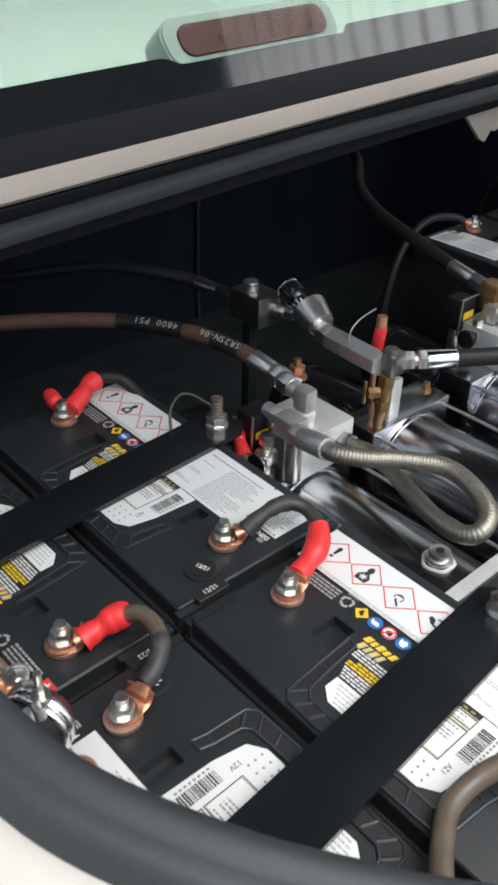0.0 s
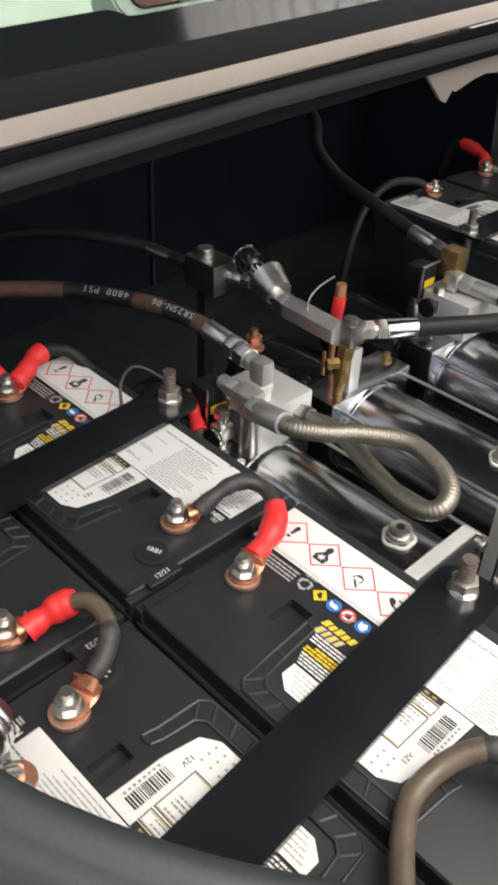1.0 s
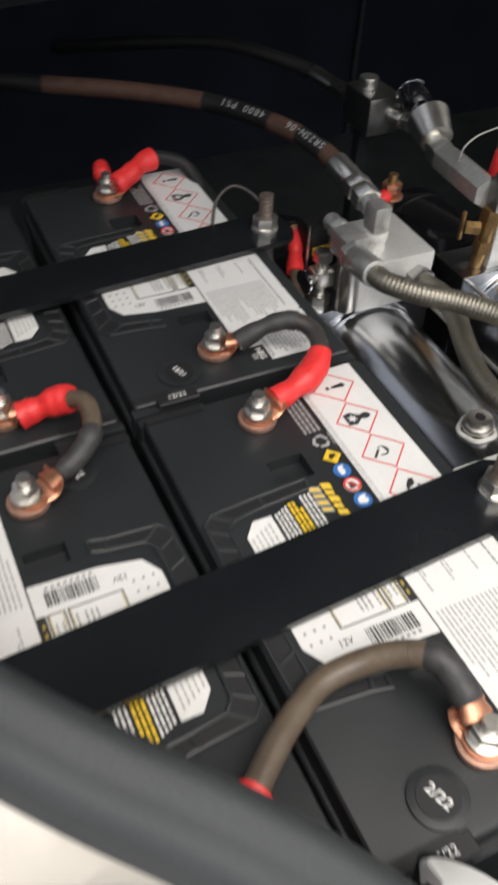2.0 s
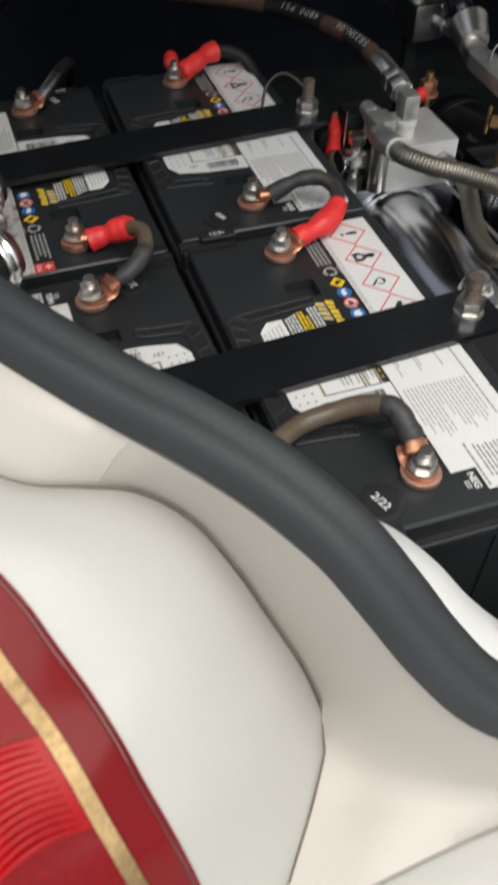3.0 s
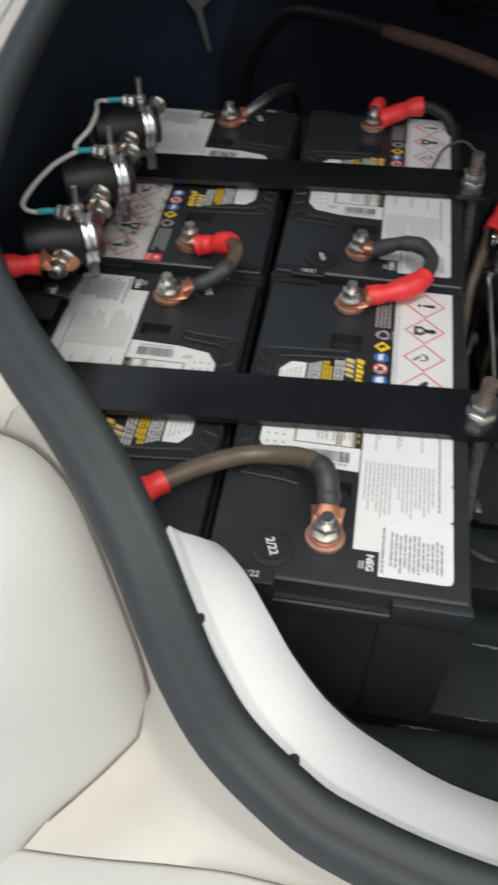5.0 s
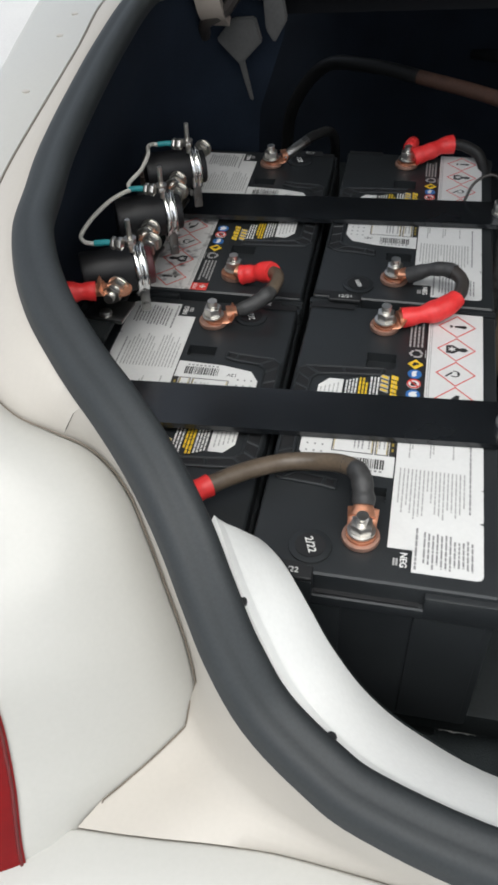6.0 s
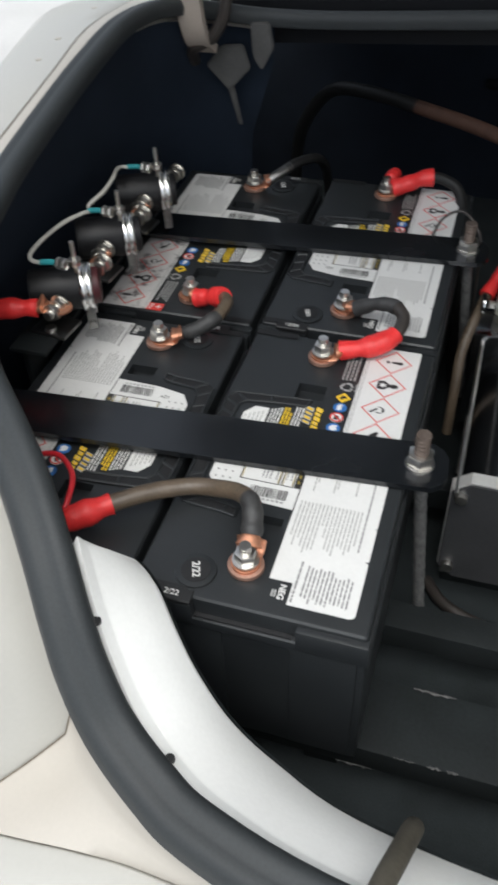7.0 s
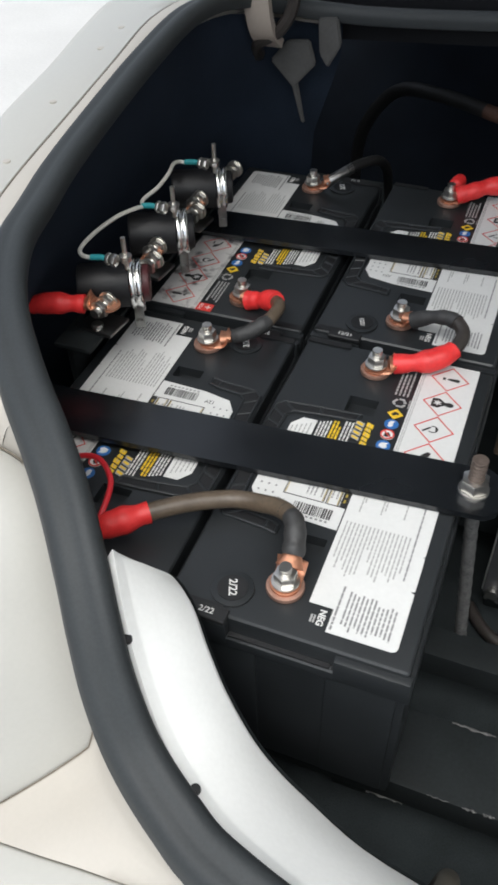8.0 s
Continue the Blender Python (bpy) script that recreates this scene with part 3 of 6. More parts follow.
# rear deck: seal flange, pale strip, dark strip and the rear window
def deck_strip(name, y0, z0, y1, z1, mat, label, t=0.006):
    bm = bmesh.new()
    rows = []
    for k in range(25):
        x = -0.16 + (2 * XC + 0.32) * k / 24
        c = 0.052 * (x - 0.085)
        rows.append([Vector((x, y0, z0 + c)), Vector((x, (y0 + y1) / 2, (z0 + z1) / 2 + c + 0.003)), Vector((x, y1, z1 + c))])
    loft(bm, rows)
    thicken(bm, t)
    return solo(name, bm, mat, label, "trim", kind="structure", smooth=50)


deck_strip("trim_deck_front", 0.700, 0.845, 0.703, 0.890, M_DECK, "dark edge of the rear deck above the boot")
deck_strip("trim_deck_pale", 0.700, 0.896, 0.722, 0.912, M_BEIGE, "pale painted strip along the rear deck")
deck_strip("trim_deck_dark", 0.725, 0.912, 0.775, 0.932, M_DECK, "dark rubber strip at the foot of the rear window")
ground_bm = bmesh.new()
box(ground_bm, 400, 400, 0.2, (0, 0, -0.1))
solo("ground", ground_bm, M_GROUND, "pale concrete ground", "ground", kind="structure")

# ---------------------------------------------------------------- batteries
BW, BL, BH = 0.174, 0.320, 0.168
BX, BY = 0.003, 0.0015      # the body's middle beside the labels' middle line


def battery(at, rz, label, date="2/22", patch=False):
    b = thing("battery", label, "battery", at, "batteries in the boot", rz)
    hw, hl = BW / 2, BL / 2
    bm = bmesh.new()
    box(bm, BW - 0.004, BL - 0.008, BH - 0.026, (BX, BY, -0.026 - (BH - 0.026) / 2), 0.004)
    case = part("case", bm, M_CASE, b)
    for s in (-1, 1):
        bm = bmesh.new()
        for k in range(11):
            box(bm, 0.044, 0.003, 0.0011, (s * -0.006, BY + s * (hl - 0.0055), -0.040 - 0.0046 * k))
        part("grip_ribs", bm, M_CASE, case)["kind"] = "stuff"
        for w_, x_ in ((0.048, -0.055), (0.060, 0.048)):
            bm = bmesh.new()
            box(bm, w_, 0.004, 0.132, (BX + s * x_, BY + s * (hl - 0.0040), -0.097), 0.0015, seg=2)
            part("end_panel", bm, M_CASE, case)
    bm = bmesh.new()
    box(bm, BW - 0.006, BL - 0.010, 0.020, (BX, BY, -0.0105), 0.0035, seg=3)
    for x0, x1, y0, y1 in ((-0.022, 0.003, 0.069, 0.089), (-0.018, 0.007, -0.083, -0.0690)):
        for co, no in (((x0, 0, 0), (1, 0, 0)), ((x1, 0, 0), (1, 0, 0)), ((0, y0, 0), (0, 1, 0)), ((0, y1, 0), (0, 1, 0))):
            bmesh.ops.bisect_plane(bm, geom=bm.verts[:] + bm.edges[:] + bm.faces[:], plane_co=co, plane_no=no)
        top = [f for f in bm.faces if x0 < f.calc_center_median().x < x1 and y0 < f.calc_center_median().y < y1 and f.normal.z > 0.9]
        ext = bmesh.ops.extrude_face_region(bm, geom=top)
        bmesh.ops.translate(bm, verts=[v for v in ext["geom"] if isinstance(v, bmesh.types.BMVert)], vec=(0, 0, -0.009))
        bmesh.ops.delete(bm, geom=[f for f in top if f.is_valid], context='FACES_ONLY')
    bmesh.ops.dissolve_limit(bm, angle_limit=radians(0.5), verts=bm.verts[:], edges=bm.edges[:])
    box(bm, BW, BL, 0.011, (BX, BY, -0.0235), 0.0030, seg=3)
    lid = part("lid", bm, M_CASE, b)
    # flat black strips paint the shade in the finger and handle slots
    for s in (-1, 1):
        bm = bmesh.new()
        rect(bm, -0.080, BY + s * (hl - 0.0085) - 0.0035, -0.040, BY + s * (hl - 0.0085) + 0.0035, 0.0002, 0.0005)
        part("finger_slot_shade", bm, M_CASE_DARK, lid)
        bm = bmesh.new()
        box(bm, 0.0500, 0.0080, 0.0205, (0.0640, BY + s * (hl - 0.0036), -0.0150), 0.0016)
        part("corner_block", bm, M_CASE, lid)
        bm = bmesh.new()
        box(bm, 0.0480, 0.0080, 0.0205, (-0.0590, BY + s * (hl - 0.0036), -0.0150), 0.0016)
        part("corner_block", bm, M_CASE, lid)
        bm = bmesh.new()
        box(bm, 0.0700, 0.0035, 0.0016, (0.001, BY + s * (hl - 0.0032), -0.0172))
        part("handle_slot_shade", bm, M_CASE_DARK, lid)
    # ribbed frames on the lid: two bars with cross ribs over a painted channel shade
    for s in (-1, 1):
        dy = 0.0 if s > 0 else 0.010
        outer = [(-0.0785, 0.008), (-0.0775, 0.056), (-0.0715, 0.0620), (-0.0400, 0.0645), (-0.0060 if s > 0 else -0.0300, 0.0668)]
        inner = [(-0.0665, 0.008), (-0.0655, 0.047), (-0.0600, 0.0530), (-0.0380, 0.0560), (-0.0080 if s > 0 else -0.0300, 0.0585)]
        outer, inner = [(q, s * (w + dy)) for q, w in outer], [(q, s * (w + dy)) for q, w in inner]
        if s < 0:
            outer[0], inner[0] = (outer[0][0], -0.008), (inner[0][0], -0.008)
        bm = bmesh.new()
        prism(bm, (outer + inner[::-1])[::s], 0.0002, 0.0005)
        part("rib_channel_shade", bm, M_CASE_DARK, lid)
        bm = bmesh.new()
        for pts in (outer, inner):
            tube(bm, [Vector((q, w, 0.0003)) for q, w in pts], 0.0014, 8)
        for k in range(4):
            f_ = 0.02 + 0.3 * k
            a_, b_ = Vector((*outer[0], 0)).lerp(Vector((*outer[1], 0)), f_), Vector((*inner[0], 0)).lerp(Vector((*inner[1], 0)), f_)
            tube(bm, [a_ + Vector((0, 0, 0.0001)), b_ + Vector((0, 0, 0.0001))], 0.0016, 8, flat=0.8)
        for k in range(2, 5):
            tube(bm, [Vector((*outer[k], 0.0001)), Vector((*inner[k], 0.0001))], 0.0016, 8, flat=0.8)
        part("rib_frame", bm, M_CASE, lid)
    # vent plug
    for s, nm in ((-1, "vent_plug"),):
        bm = bmesh.new()
        cyl(bm, 0.0148, 0.0016, (-0.040, s * 0.132, 0.0005), seg=32, bevel=0.0004)
        part(nm, bm, M_CASE, lid)
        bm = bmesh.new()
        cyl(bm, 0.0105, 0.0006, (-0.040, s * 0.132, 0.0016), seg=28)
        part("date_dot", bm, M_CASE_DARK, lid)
    part("date_print", letters(date, 0.0078 if len(date) < 5 else 0.0056, pose(-0.040, -0.132, 0.0021, 0, 0, -70), bold=0.0001), M_PRINT_WHITE, b)
    # text label at the negative end
    bm = bmesh.new()
    prism(bm, [(0.0285, -0.1425), (0.0715, -0.1425), (0.0743, -0.1413), (0.0755, -0.1385), (0.0755, -0.0945), (0.0725, -0.0930), (0.0755, -0.0920), (0.0755, -0.0625), (0.0738, -0.0615), (0.0755, -0.0605), (0.0755, 0.004), (0.0115, 0.004), (0.0115, -0.1240), (0.0285, -0.1240)], 0.0002, 0.0006)
    label_t = part("text_label", bm, M_LABEL, b, "white printed label")
    rnd = random.Random(3)

    def words(bm, x, y0, y1, w, z=0.0006, long=0.0085):
        """One printed line, broken into words, running along y."""
        y = y1
        while y > y0:
            l_ = rnd.uniform(0.0022, long)
            rect(bm, x, max(y0, y - l_), x + w, y, z, 0.00012)
            y -= l_ + 0.0008
    bm = bmesh.new()
    for k in range(17):
        words(bm, 0.0150 + k * 0.0029, -0.0485 - rnd.choice((0.022, 0.036, 0.044, 0.048)) * rnd.uniform(0.85, 1.0), -0.0475, 0.0011)
    for x, y0 in ((0.0205, -0.036), (0.0225, -0.026), (0.0360, -0.034), (0.0382, -0.030), (0.0530, -0.033)):
        words(bm, x, y0, -0.016, 0.0011)
    part("text_print", bm, M_INK_PALE, label_t)
    bm = bmesh.new()
    words(bm, 0.0655, -0.086, -0.016, 0.0013)
    words(bm, 0.0300, -0.1400, -0.1040, 0.0015)
    for k in range(12):
        words(bm, 0.0355 + k * 0.0029, -0.1385 + 0.005 * rnd.random(), -0.1125 + 0.006 * rnd.random(), 0.0013)
    part("fine_print", bm, M_INK, label_t)
    # barcode label
    bm = bmesh.new()
    prism(bm, [(-0.0620, -0.040), (-0.0545, -0.0520), (-0.030, -0.0570), (0.0105, -0.0590), (0.0105, 0.000), (-0.0620, 0.000)], 0.0002, 0.0006)
    label_b = part("barcode_label", bm, M_LABEL, b, "white label with a bar code")
    bm = bmesh.new()
    x = -0.0265
    while x < 0.0035:
        w = rnd.choice((0.0005, 0.0008, 0.0013))
        rect(bm, x, -0.0520, x + w, -0.0420, 0.0006, 0.00015)
        x += w + rnd.choice((0.0005, 0.0009))
    part("bar_code", bm, M_INK_BLACK, label_b)["kind"] = "stuff"
    part("writing", letters("12V", 0.0056, pose(-0.0390, -0.0450, 0.0007)), M_INK_BLACK, label_b)
    bm = bmesh.new()
    for k in range(12):
        rect(bm, -0.0575 + 0.0058 * (k % 3), -0.0405 + 0.0075 * (k // 3), -0.0560 + 0.0058 * (k % 3), -0.0388 + 0.0075 * (k // 3), 0.0006, 0.00015)
    for k in range(8):
        rect(bm, -0.0255 + 0.0036 * k, -0.0552, -0.0235 + 0.0036 * k, -0.0535, 0.0006, 0.00015)
    for x0 in (-0.0215, -0.0185, -0.0155, -0.0105):
        words(bm, x0, -0.0320, -0.0140, 0.0013, long=0.004)
    for x0 in (-0.0025, 0.0012):
        words(bm, x0, -0.0300, -0.0170, 0.0012, long=0.004)
    part("label_print", bm, M_INK, label_b)["kind"] = "stuff"
    bm = bmesh.new()
    for x0, x1 in ((-0.0380, -0.0062), (-0.0050, 0.0052)):
        for u0, w0, u1, w1 in ((x0, -0.0372, x1, -0.0364), (x0, -0.0110, x1, -0.0102), (x0, -0.0364, x0 + 0.0008, -0.0110), (x1 - 0.0008, -0.0364, x1, -0.0110)):
            rect(bm, u0, w0, u1, w1, 0.0006, 0.00014)
    rect(bm, 0.0058, -0.0372, 0.0105, -0.0100, 0.0006, 0.00014)
    part("black_frame", bm, M_INK_BLACK, label_b)["kind"] = "stuff"
    bm = bmesh.new()
    for x0 in (-0.0368, -0.0078, -0.0038, 0.0036):
        rect(bm, x0, -0.0358, x0 + 0.0006, -0.0114, 0.0006, 0.00016)
    for y0 in (-0.0322, -0.0262, -0.0202, -0.0142):
        rect(bm, 0.0074, y0, 0.0090, y0 + 0.0032, 0.00075, 0.00012)
    part("yellow_frame", bm, M_OLIVE, label_b)["kind"] = "stuff"
    part("neg_print", letters("NEG", 0.0064, pose(0.0228, -0.1335, 0.0006, 0, 0, -90), bold=0.00016), M_PRINT_WHITE, b)
    bm = bmesh.new()
    rect(bm, 0.0160, -0.1385, 0.0173, -0.1325, 0.0003)
    rect(bm, 0.0180, -0.1385, 0.0193, -0.1325, 0.0003)
    part("fine_print", bm, M_INK_PALE, b)
    # hazard label at the positive end
    bm = bmesh.new()
    rect(bm, 0.0285, 0.014, 0.0755, 0.1560, 0.0002, 0.0004)
    label_h = part("hazard_label", bm, M_LABEL_DIRTY if patch else M_LABEL, b, "soiled white label with four red hazard diamonds" if patch else "white label with four red hazard diamonds")
    for k in range(4):
        cy = 0.1365 - k * 0.0335
        cx = 0.053
        bm = bmesh.new()
        ring = [[bm.verts.new((cx + r_ * math.cos(q * math.pi / 2), cy + r_ * math.sin(q * math.pi / 2), z_)) for q in range(4)] for r_, z_ in ((0.0165, 0.0005), (0.0165, 0.0008), (0.0151, 0.0008), (0.0151, 0.0005))]
        for u, w in zip(ring, ring[1:]):
            for q in range(4):
                bm.faces.new((u[q], u[(q + 1) % 4], w[(q + 1) % 4], w[q]))
        part("hazard_diamond", bm, M_RED_INK, label_h)
        bm = bmesh.new()
        head = [(0.0058 + 0.0038 * math.cos(q * math.pi / 7), 0.0028 * math.sin(q * math.pi / 7)) for q in range(14)]
        curl = [(0.0062 * math.cos(radians(a_)) - 0.0012, 0.0056 * math.sin(radians(a_))) for a_ in range(-130, 111, 20)] + [(0.0048 * math.cos(radians(a_)) - 0.0012, 0.0044 * math.sin(radians(a_))) for a_ in range(110, -131, -20)]
        star = [((0.0040 if q % 2 else 0.0016) * math.cos(q * math.pi / 6) - 0.0038, (0.0040 if q % 2 else 0.0016) * math.sin(q * math.pi / 6)) for q in range(12)]
        for sym in (([(-0.0020, -0.0010), (0.0065, -0.0021), (0.0082, -0.0012), (0.0082, 0.0012), (0.0065, 0.0021), (-0.0020, 0.0010)], [(-0.0062, -0.0016), (-0.0038, -0.0016), (-0.0038, 0.0016), (-0.0062, 0.0016)]),
                    ([(-0.0088, -0.0052), (-0.0030, -0.0060), (0.0014, -0.0024), (0.0030, -0.0016), (0.0030, 0.0016), (0.0014, 0.0024), (-0.0030, 0.0060), (-0.0088, 0.0052)], head),
                    ([(0.75 * sx, 0.75 * sy) for sx, sy in curl], [(-0.0090, -0.0036), (-0.0076, -0.0046), (-0.0020, 0.0012), (-0.0034, 0.0022)], [(0.0016, -0.0016), (0.0028, -0.0022), (0.0022, 0.0030), (0.0010, 0.0026)]),
                    ([(-0.0050, -0.0060), (-0.0032, -0.0060), (-0.0020, -0.0010), (0.0030, 0.0010), (0.0040, 0.0055), (0.0012, 0.0060), (-0.0030, 0.0015)], [(0.0040, -0.0050), (0.0055, -0.0050), (0.0055, 0.0000), (0.0040, 0.0000)]))[k]:
            prism(bm, [(cx + sx, cy + sy) for sx, sy in sym], 0.0006, 0.0008)
        part("hazard_symbol", bm, M_INK_BLACK, label_h)
        if k == 1:
            bm = bmesh.new()
            prism(bm, [(cx + sx, cy + sy) for sx, sy in star], 0.0008, 0.0010)
            part("star", bm, M_LABEL, label_h)
    bm = bmesh.new()
    for x0 in (0.0298, 0.0314):
        words(bm, x0, 0.018, 0.150, 0.0007)
    part("fine_print", bm, M_INK_PALE, label_h)
    # row of safety symbols and small print on the black lid
    for k, (mat, nm) in enumerate(((M_YELLOW, "yellow_symbol"), (M_BLUE, "blue_symbol"), (M_PRINT_WHITE, "round_symbol"), (M_BLUE, "blue_symbol"))):
        bm = bmesh.new()
        cyl(bm, 0.0058 if k else 0.0066, 0.0005, (0.0195, 0.0775 - k * 0.0132, 0.0004), seg=24 if k else 4)
        sign = part(nm, bm, mat, b)
        bm = bmesh.new()
        cy = 0.0775 - k * 0.0132
        pict = {0: [(-0.0030, -0.0012), (-0.0012, -0.0028), (0.0012, -0.0006), (0.0030, -0.0010), (0.0026, 0.0016), (-0.0010, 0.0024)],
                1: [(-0.0022, -0.0036), (-0.0004, -0.0040), (0.0016, -0.0022), (0.0012, 0.0020), (0.0026, 0.0038), (-0.0014, 0.0034), (-0.0026, 0.0008)],
                2: [(-0.0026, -0.0026), (0.0006, -0.0030), (0.0026, -0.0004), (0.0006, 0.0026), (-0.0022, 0.0020)],
                3: [(-0.0036, -0.0022), (0.0006, -0.0038), (0.0036, -0.0016), (0.0020, 0.0012), (0.0034, 0.0034), (-0.0010, 0.0030), (-0.0032, 0.0012)]}[k]
        prism(bm, [(0.0195 + u, cy + w) for u, w in pict], 0.0007, 0.0009)
        part("pictogram", bm, M_PRINT_WHITE if k % 2 else M_INK_BLACK, sign)
    bm = bmesh.new()
    for k in range(20):
        a0 = 2 * math.pi * k / 20
        a1 = 2 * math.pi * (k + 1) / 20
        cx, cy = 0.0195, 0.0775 - 2 * 0.0132
        prism(bm, [(cx + 0.0058 * math.cos(a0), cy + 0.0058 * math.sin(a0)), (cx + 0.0058 * math.cos(a1), cy + 0.0058 * math.sin(a1)), (cx + 0.0046 * math.cos(a1), cy + 0.0046 * math.sin(a1)), (cx + 0.0046 * math.cos(a0), cy + 0.0046 * math.sin(a0))], 0.0009, 0.0012)
    box(bm, 0.0011, 0.0092, 0.0003, (cx, cy, 0.0011), m=Matrix.Translation((cx, cy, 0)) @ Matrix.Rotation(radians(45), 4, 'Z') @ Matrix.Translation((-cx, -cy, 0)))
    part("red_ring", bm, M_RED_INK, b)
    # recycling mark: three bent arrows in a ring
    bm = bmesh.new()
    for k in range(3):
        m_ = Matrix.Translation((0.0195, 0.0925, 0)) @ Matrix.Rotation(radians(120 * k), 4, 'Z')
        prism(bm, [(-0.0022, -0.0054), (0.0034, -0.0054), (0.0056, -0.0018), (0.0038, -0.0008), (0.0024, -0.0034), (-0.0022, -0.0034)], 0.0002, 0.0005, m_)
    for k in range(4):
        words(bm, 0.0128 + 0.0034 * k, 0.1020, 0.1385 - 0.0030 * (k % 3), 0.0016, 0.0002, 0.006)
    words(bm, 0.0268, 0.0870, 0.0985, 0.0011, 0.0002, 0.004)
    part("small_print", bm, M_INK_PALE, b)
    # emblem: two slanted rows of plain blocks
    sk = Matrix.Translation((-0.0005, 0.047, 0)) @ Matrix(((1, 0.0, 0, 0), (-0.35, 1, 0, 0), (0, 0, 1, 0), (0, 0, 0, 1)))
    bm, bm2 = bmesh.new(), bmesh.new()
    y = 0.0135
    for k, w in enumerate((0.0050, 0.0036, 0.0046, 0.0038, 0.0042)):
        rect(bm, 0.0014, y - w, 0.0072 - 0.0008 * (k % 2), y, 0.0003, m=sk)
        rect(bm2, 0.0036, y - w * 0.9, 0.0043, y - w * 0.35, 0.00062, m=sk)
        if k < 4:
            rect(bm2, -0.0078 + 0.0007 * (k % 2), y - 0.0030 - w, -0.0002, y - 0.0030, 0.0003, m=sk)
            rect(bm, -0.0066, y - 0.0030 - w * 0.8, -0.0012, y - 0.0030 - w * 0.3, 0.00062, m=sk)
        y -= w + 0.0015
    emblem = part("emblem", bm, M_YELLOW, b, "yellow emblem")
    emblem["kind"] = "stuff"
    part("emblem_shade", bm2, M_INK_PALE, emblem)["kind"] = "stuff"
    if patch:
        bm = bmesh.new()
        rect(bm, 0.0125, 0.1440, 0.0285, 0.1560, 0.0002, 0.0004)
        patch_ob = part("plus_patch", bm, M_RED_INK, b, "red patch")
        bm = letters("POS", 0.0050, pose(0.0245, 0.1500, 0.0007, 0, 0, -90))
        rect(bm, 0.0165, 0.1470, 0.0177, 0.1530, 0.0006, 0.0002)
        rect(bm, 0.0141, 0.1494, 0.0201, 0.1506, 0.0006, 0.0002)
        part("plus_sign", bm, M_PRINT_WHITE, patch_ob)
    bm = bmesh.new()
    box(bm, 0.030, 0.0112, 0.004, (-0.0500, -0.1540, -0.0012), 0.0008, seg=1)
    tab = part("date_tab", bm, M_CASE_DARK, lid)
    part("date_print", letters(date, 0.0062, pose(-0.0500, -0.1540, 0.0010, 0, 0, 0)), M_PRINT_WHITE, tab)
    bm = bmesh.new()
    for k in range(3):
        words(bm, -0.0250 + 0.0028 * k, 0.022, 0.0530 - 0.006 * (k == 2), 0.0017, 0.0003, 0.007)
    part("yellow_print", bm, M_YELLOW, b)
    bm = bmesh.new()
    for k in range(4):
        words(bm, -0.0358 + 0.0026 * k, 0.020, 0.0480 + 0.0012 * k, 0.0014, 0.0003, 0.007)
    for k in range(3):
        words(bm, -0.0158 + 0.0028 * k, 0.026, 0.0555, 0.0014, 0.0003, 0.007)
    part("white_print", bm, M_PRINT_WHITE, b)
    bm = bmesh.new()
    prism(bm, [(-0.058, 0.014), (-0.038, 0.014), (-0.038, 0.048), (-0.050, 0.048), (-0.058, 0.038)], 0.0002, 0.0006)
    note = part("note_label", bm, M_PRINT_WHITE, b, "small white printed label")
    bm = bmesh.new()
    for k in range(5):
        words(bm, -0.0560 + 0.0034 * k, 0.016, 0.0360 + 0.0018 * k, 0.0010, 0.0006, 0.005)
    part("text_print", bm, M_INK_PALE, note)
    # terminals
    for nm, tx, ty in (("negative_post", -0.007, -0.119), ("positive_post", -0.0105, 0.1265)):
        bm = bmesh.new()
        cyl(bm, 0.0132, 0.004, (tx, ty, 0.002), seg=28, bevel=0.001)
        post = part(nm, bm, M_LEAD, b)
        bm = bmesh.new()
        tube(bm, [Vector((tx, ty, 0.003 + 0.0008 * k)) for k in range(27)], lambda t: 0.0043 + 0.00022 * math.sin(t * 13 * math.pi), 14)
        cyl(bm, 0.0098, 0.0016, (tx, ty, 0.0088), seg=24, bevel=0.0004)
        hexa(bm, 0.0140, 0.0078, (tx, ty, 0.0134), bevel=0.0007)
        part("stud_nut", bm, M_STEEL, post)
    for ob in b.children_recursive:
        if "print" in ob.name:
            ob["kind"] = "stuff"
    return b


BATT_LABEL = "black lead-acid battery with white labels under a steel strap"
col_r, col_l = 0.0885, -0.083
ZL = ZT - 0.005
proto = battery((col_r, 0.1635, ZT), 0, BATT_LABEL)
battery((col_r - 0.001, 0.4870, ZT), 0, BATT_LABEL, "12/21")
proto_left = battery((col_l - 0.005, 0.4868, ZL), 181, BATT_LABEL, "2/22", True)
copy_thing(proto_left, pose(col_l, 0.1618, ZL, 0, 0, 181))
for cx, cy, z, rz in ((0.868, 0.575, ZT, 180), (0.868, 0.245, ZT, 180), (1.042, 0.575, ZT, 0), (1.042, 0.245, ZT, 0)):
    copy_thing(proto, pose(cx, cy, z, 0, 0, rz))

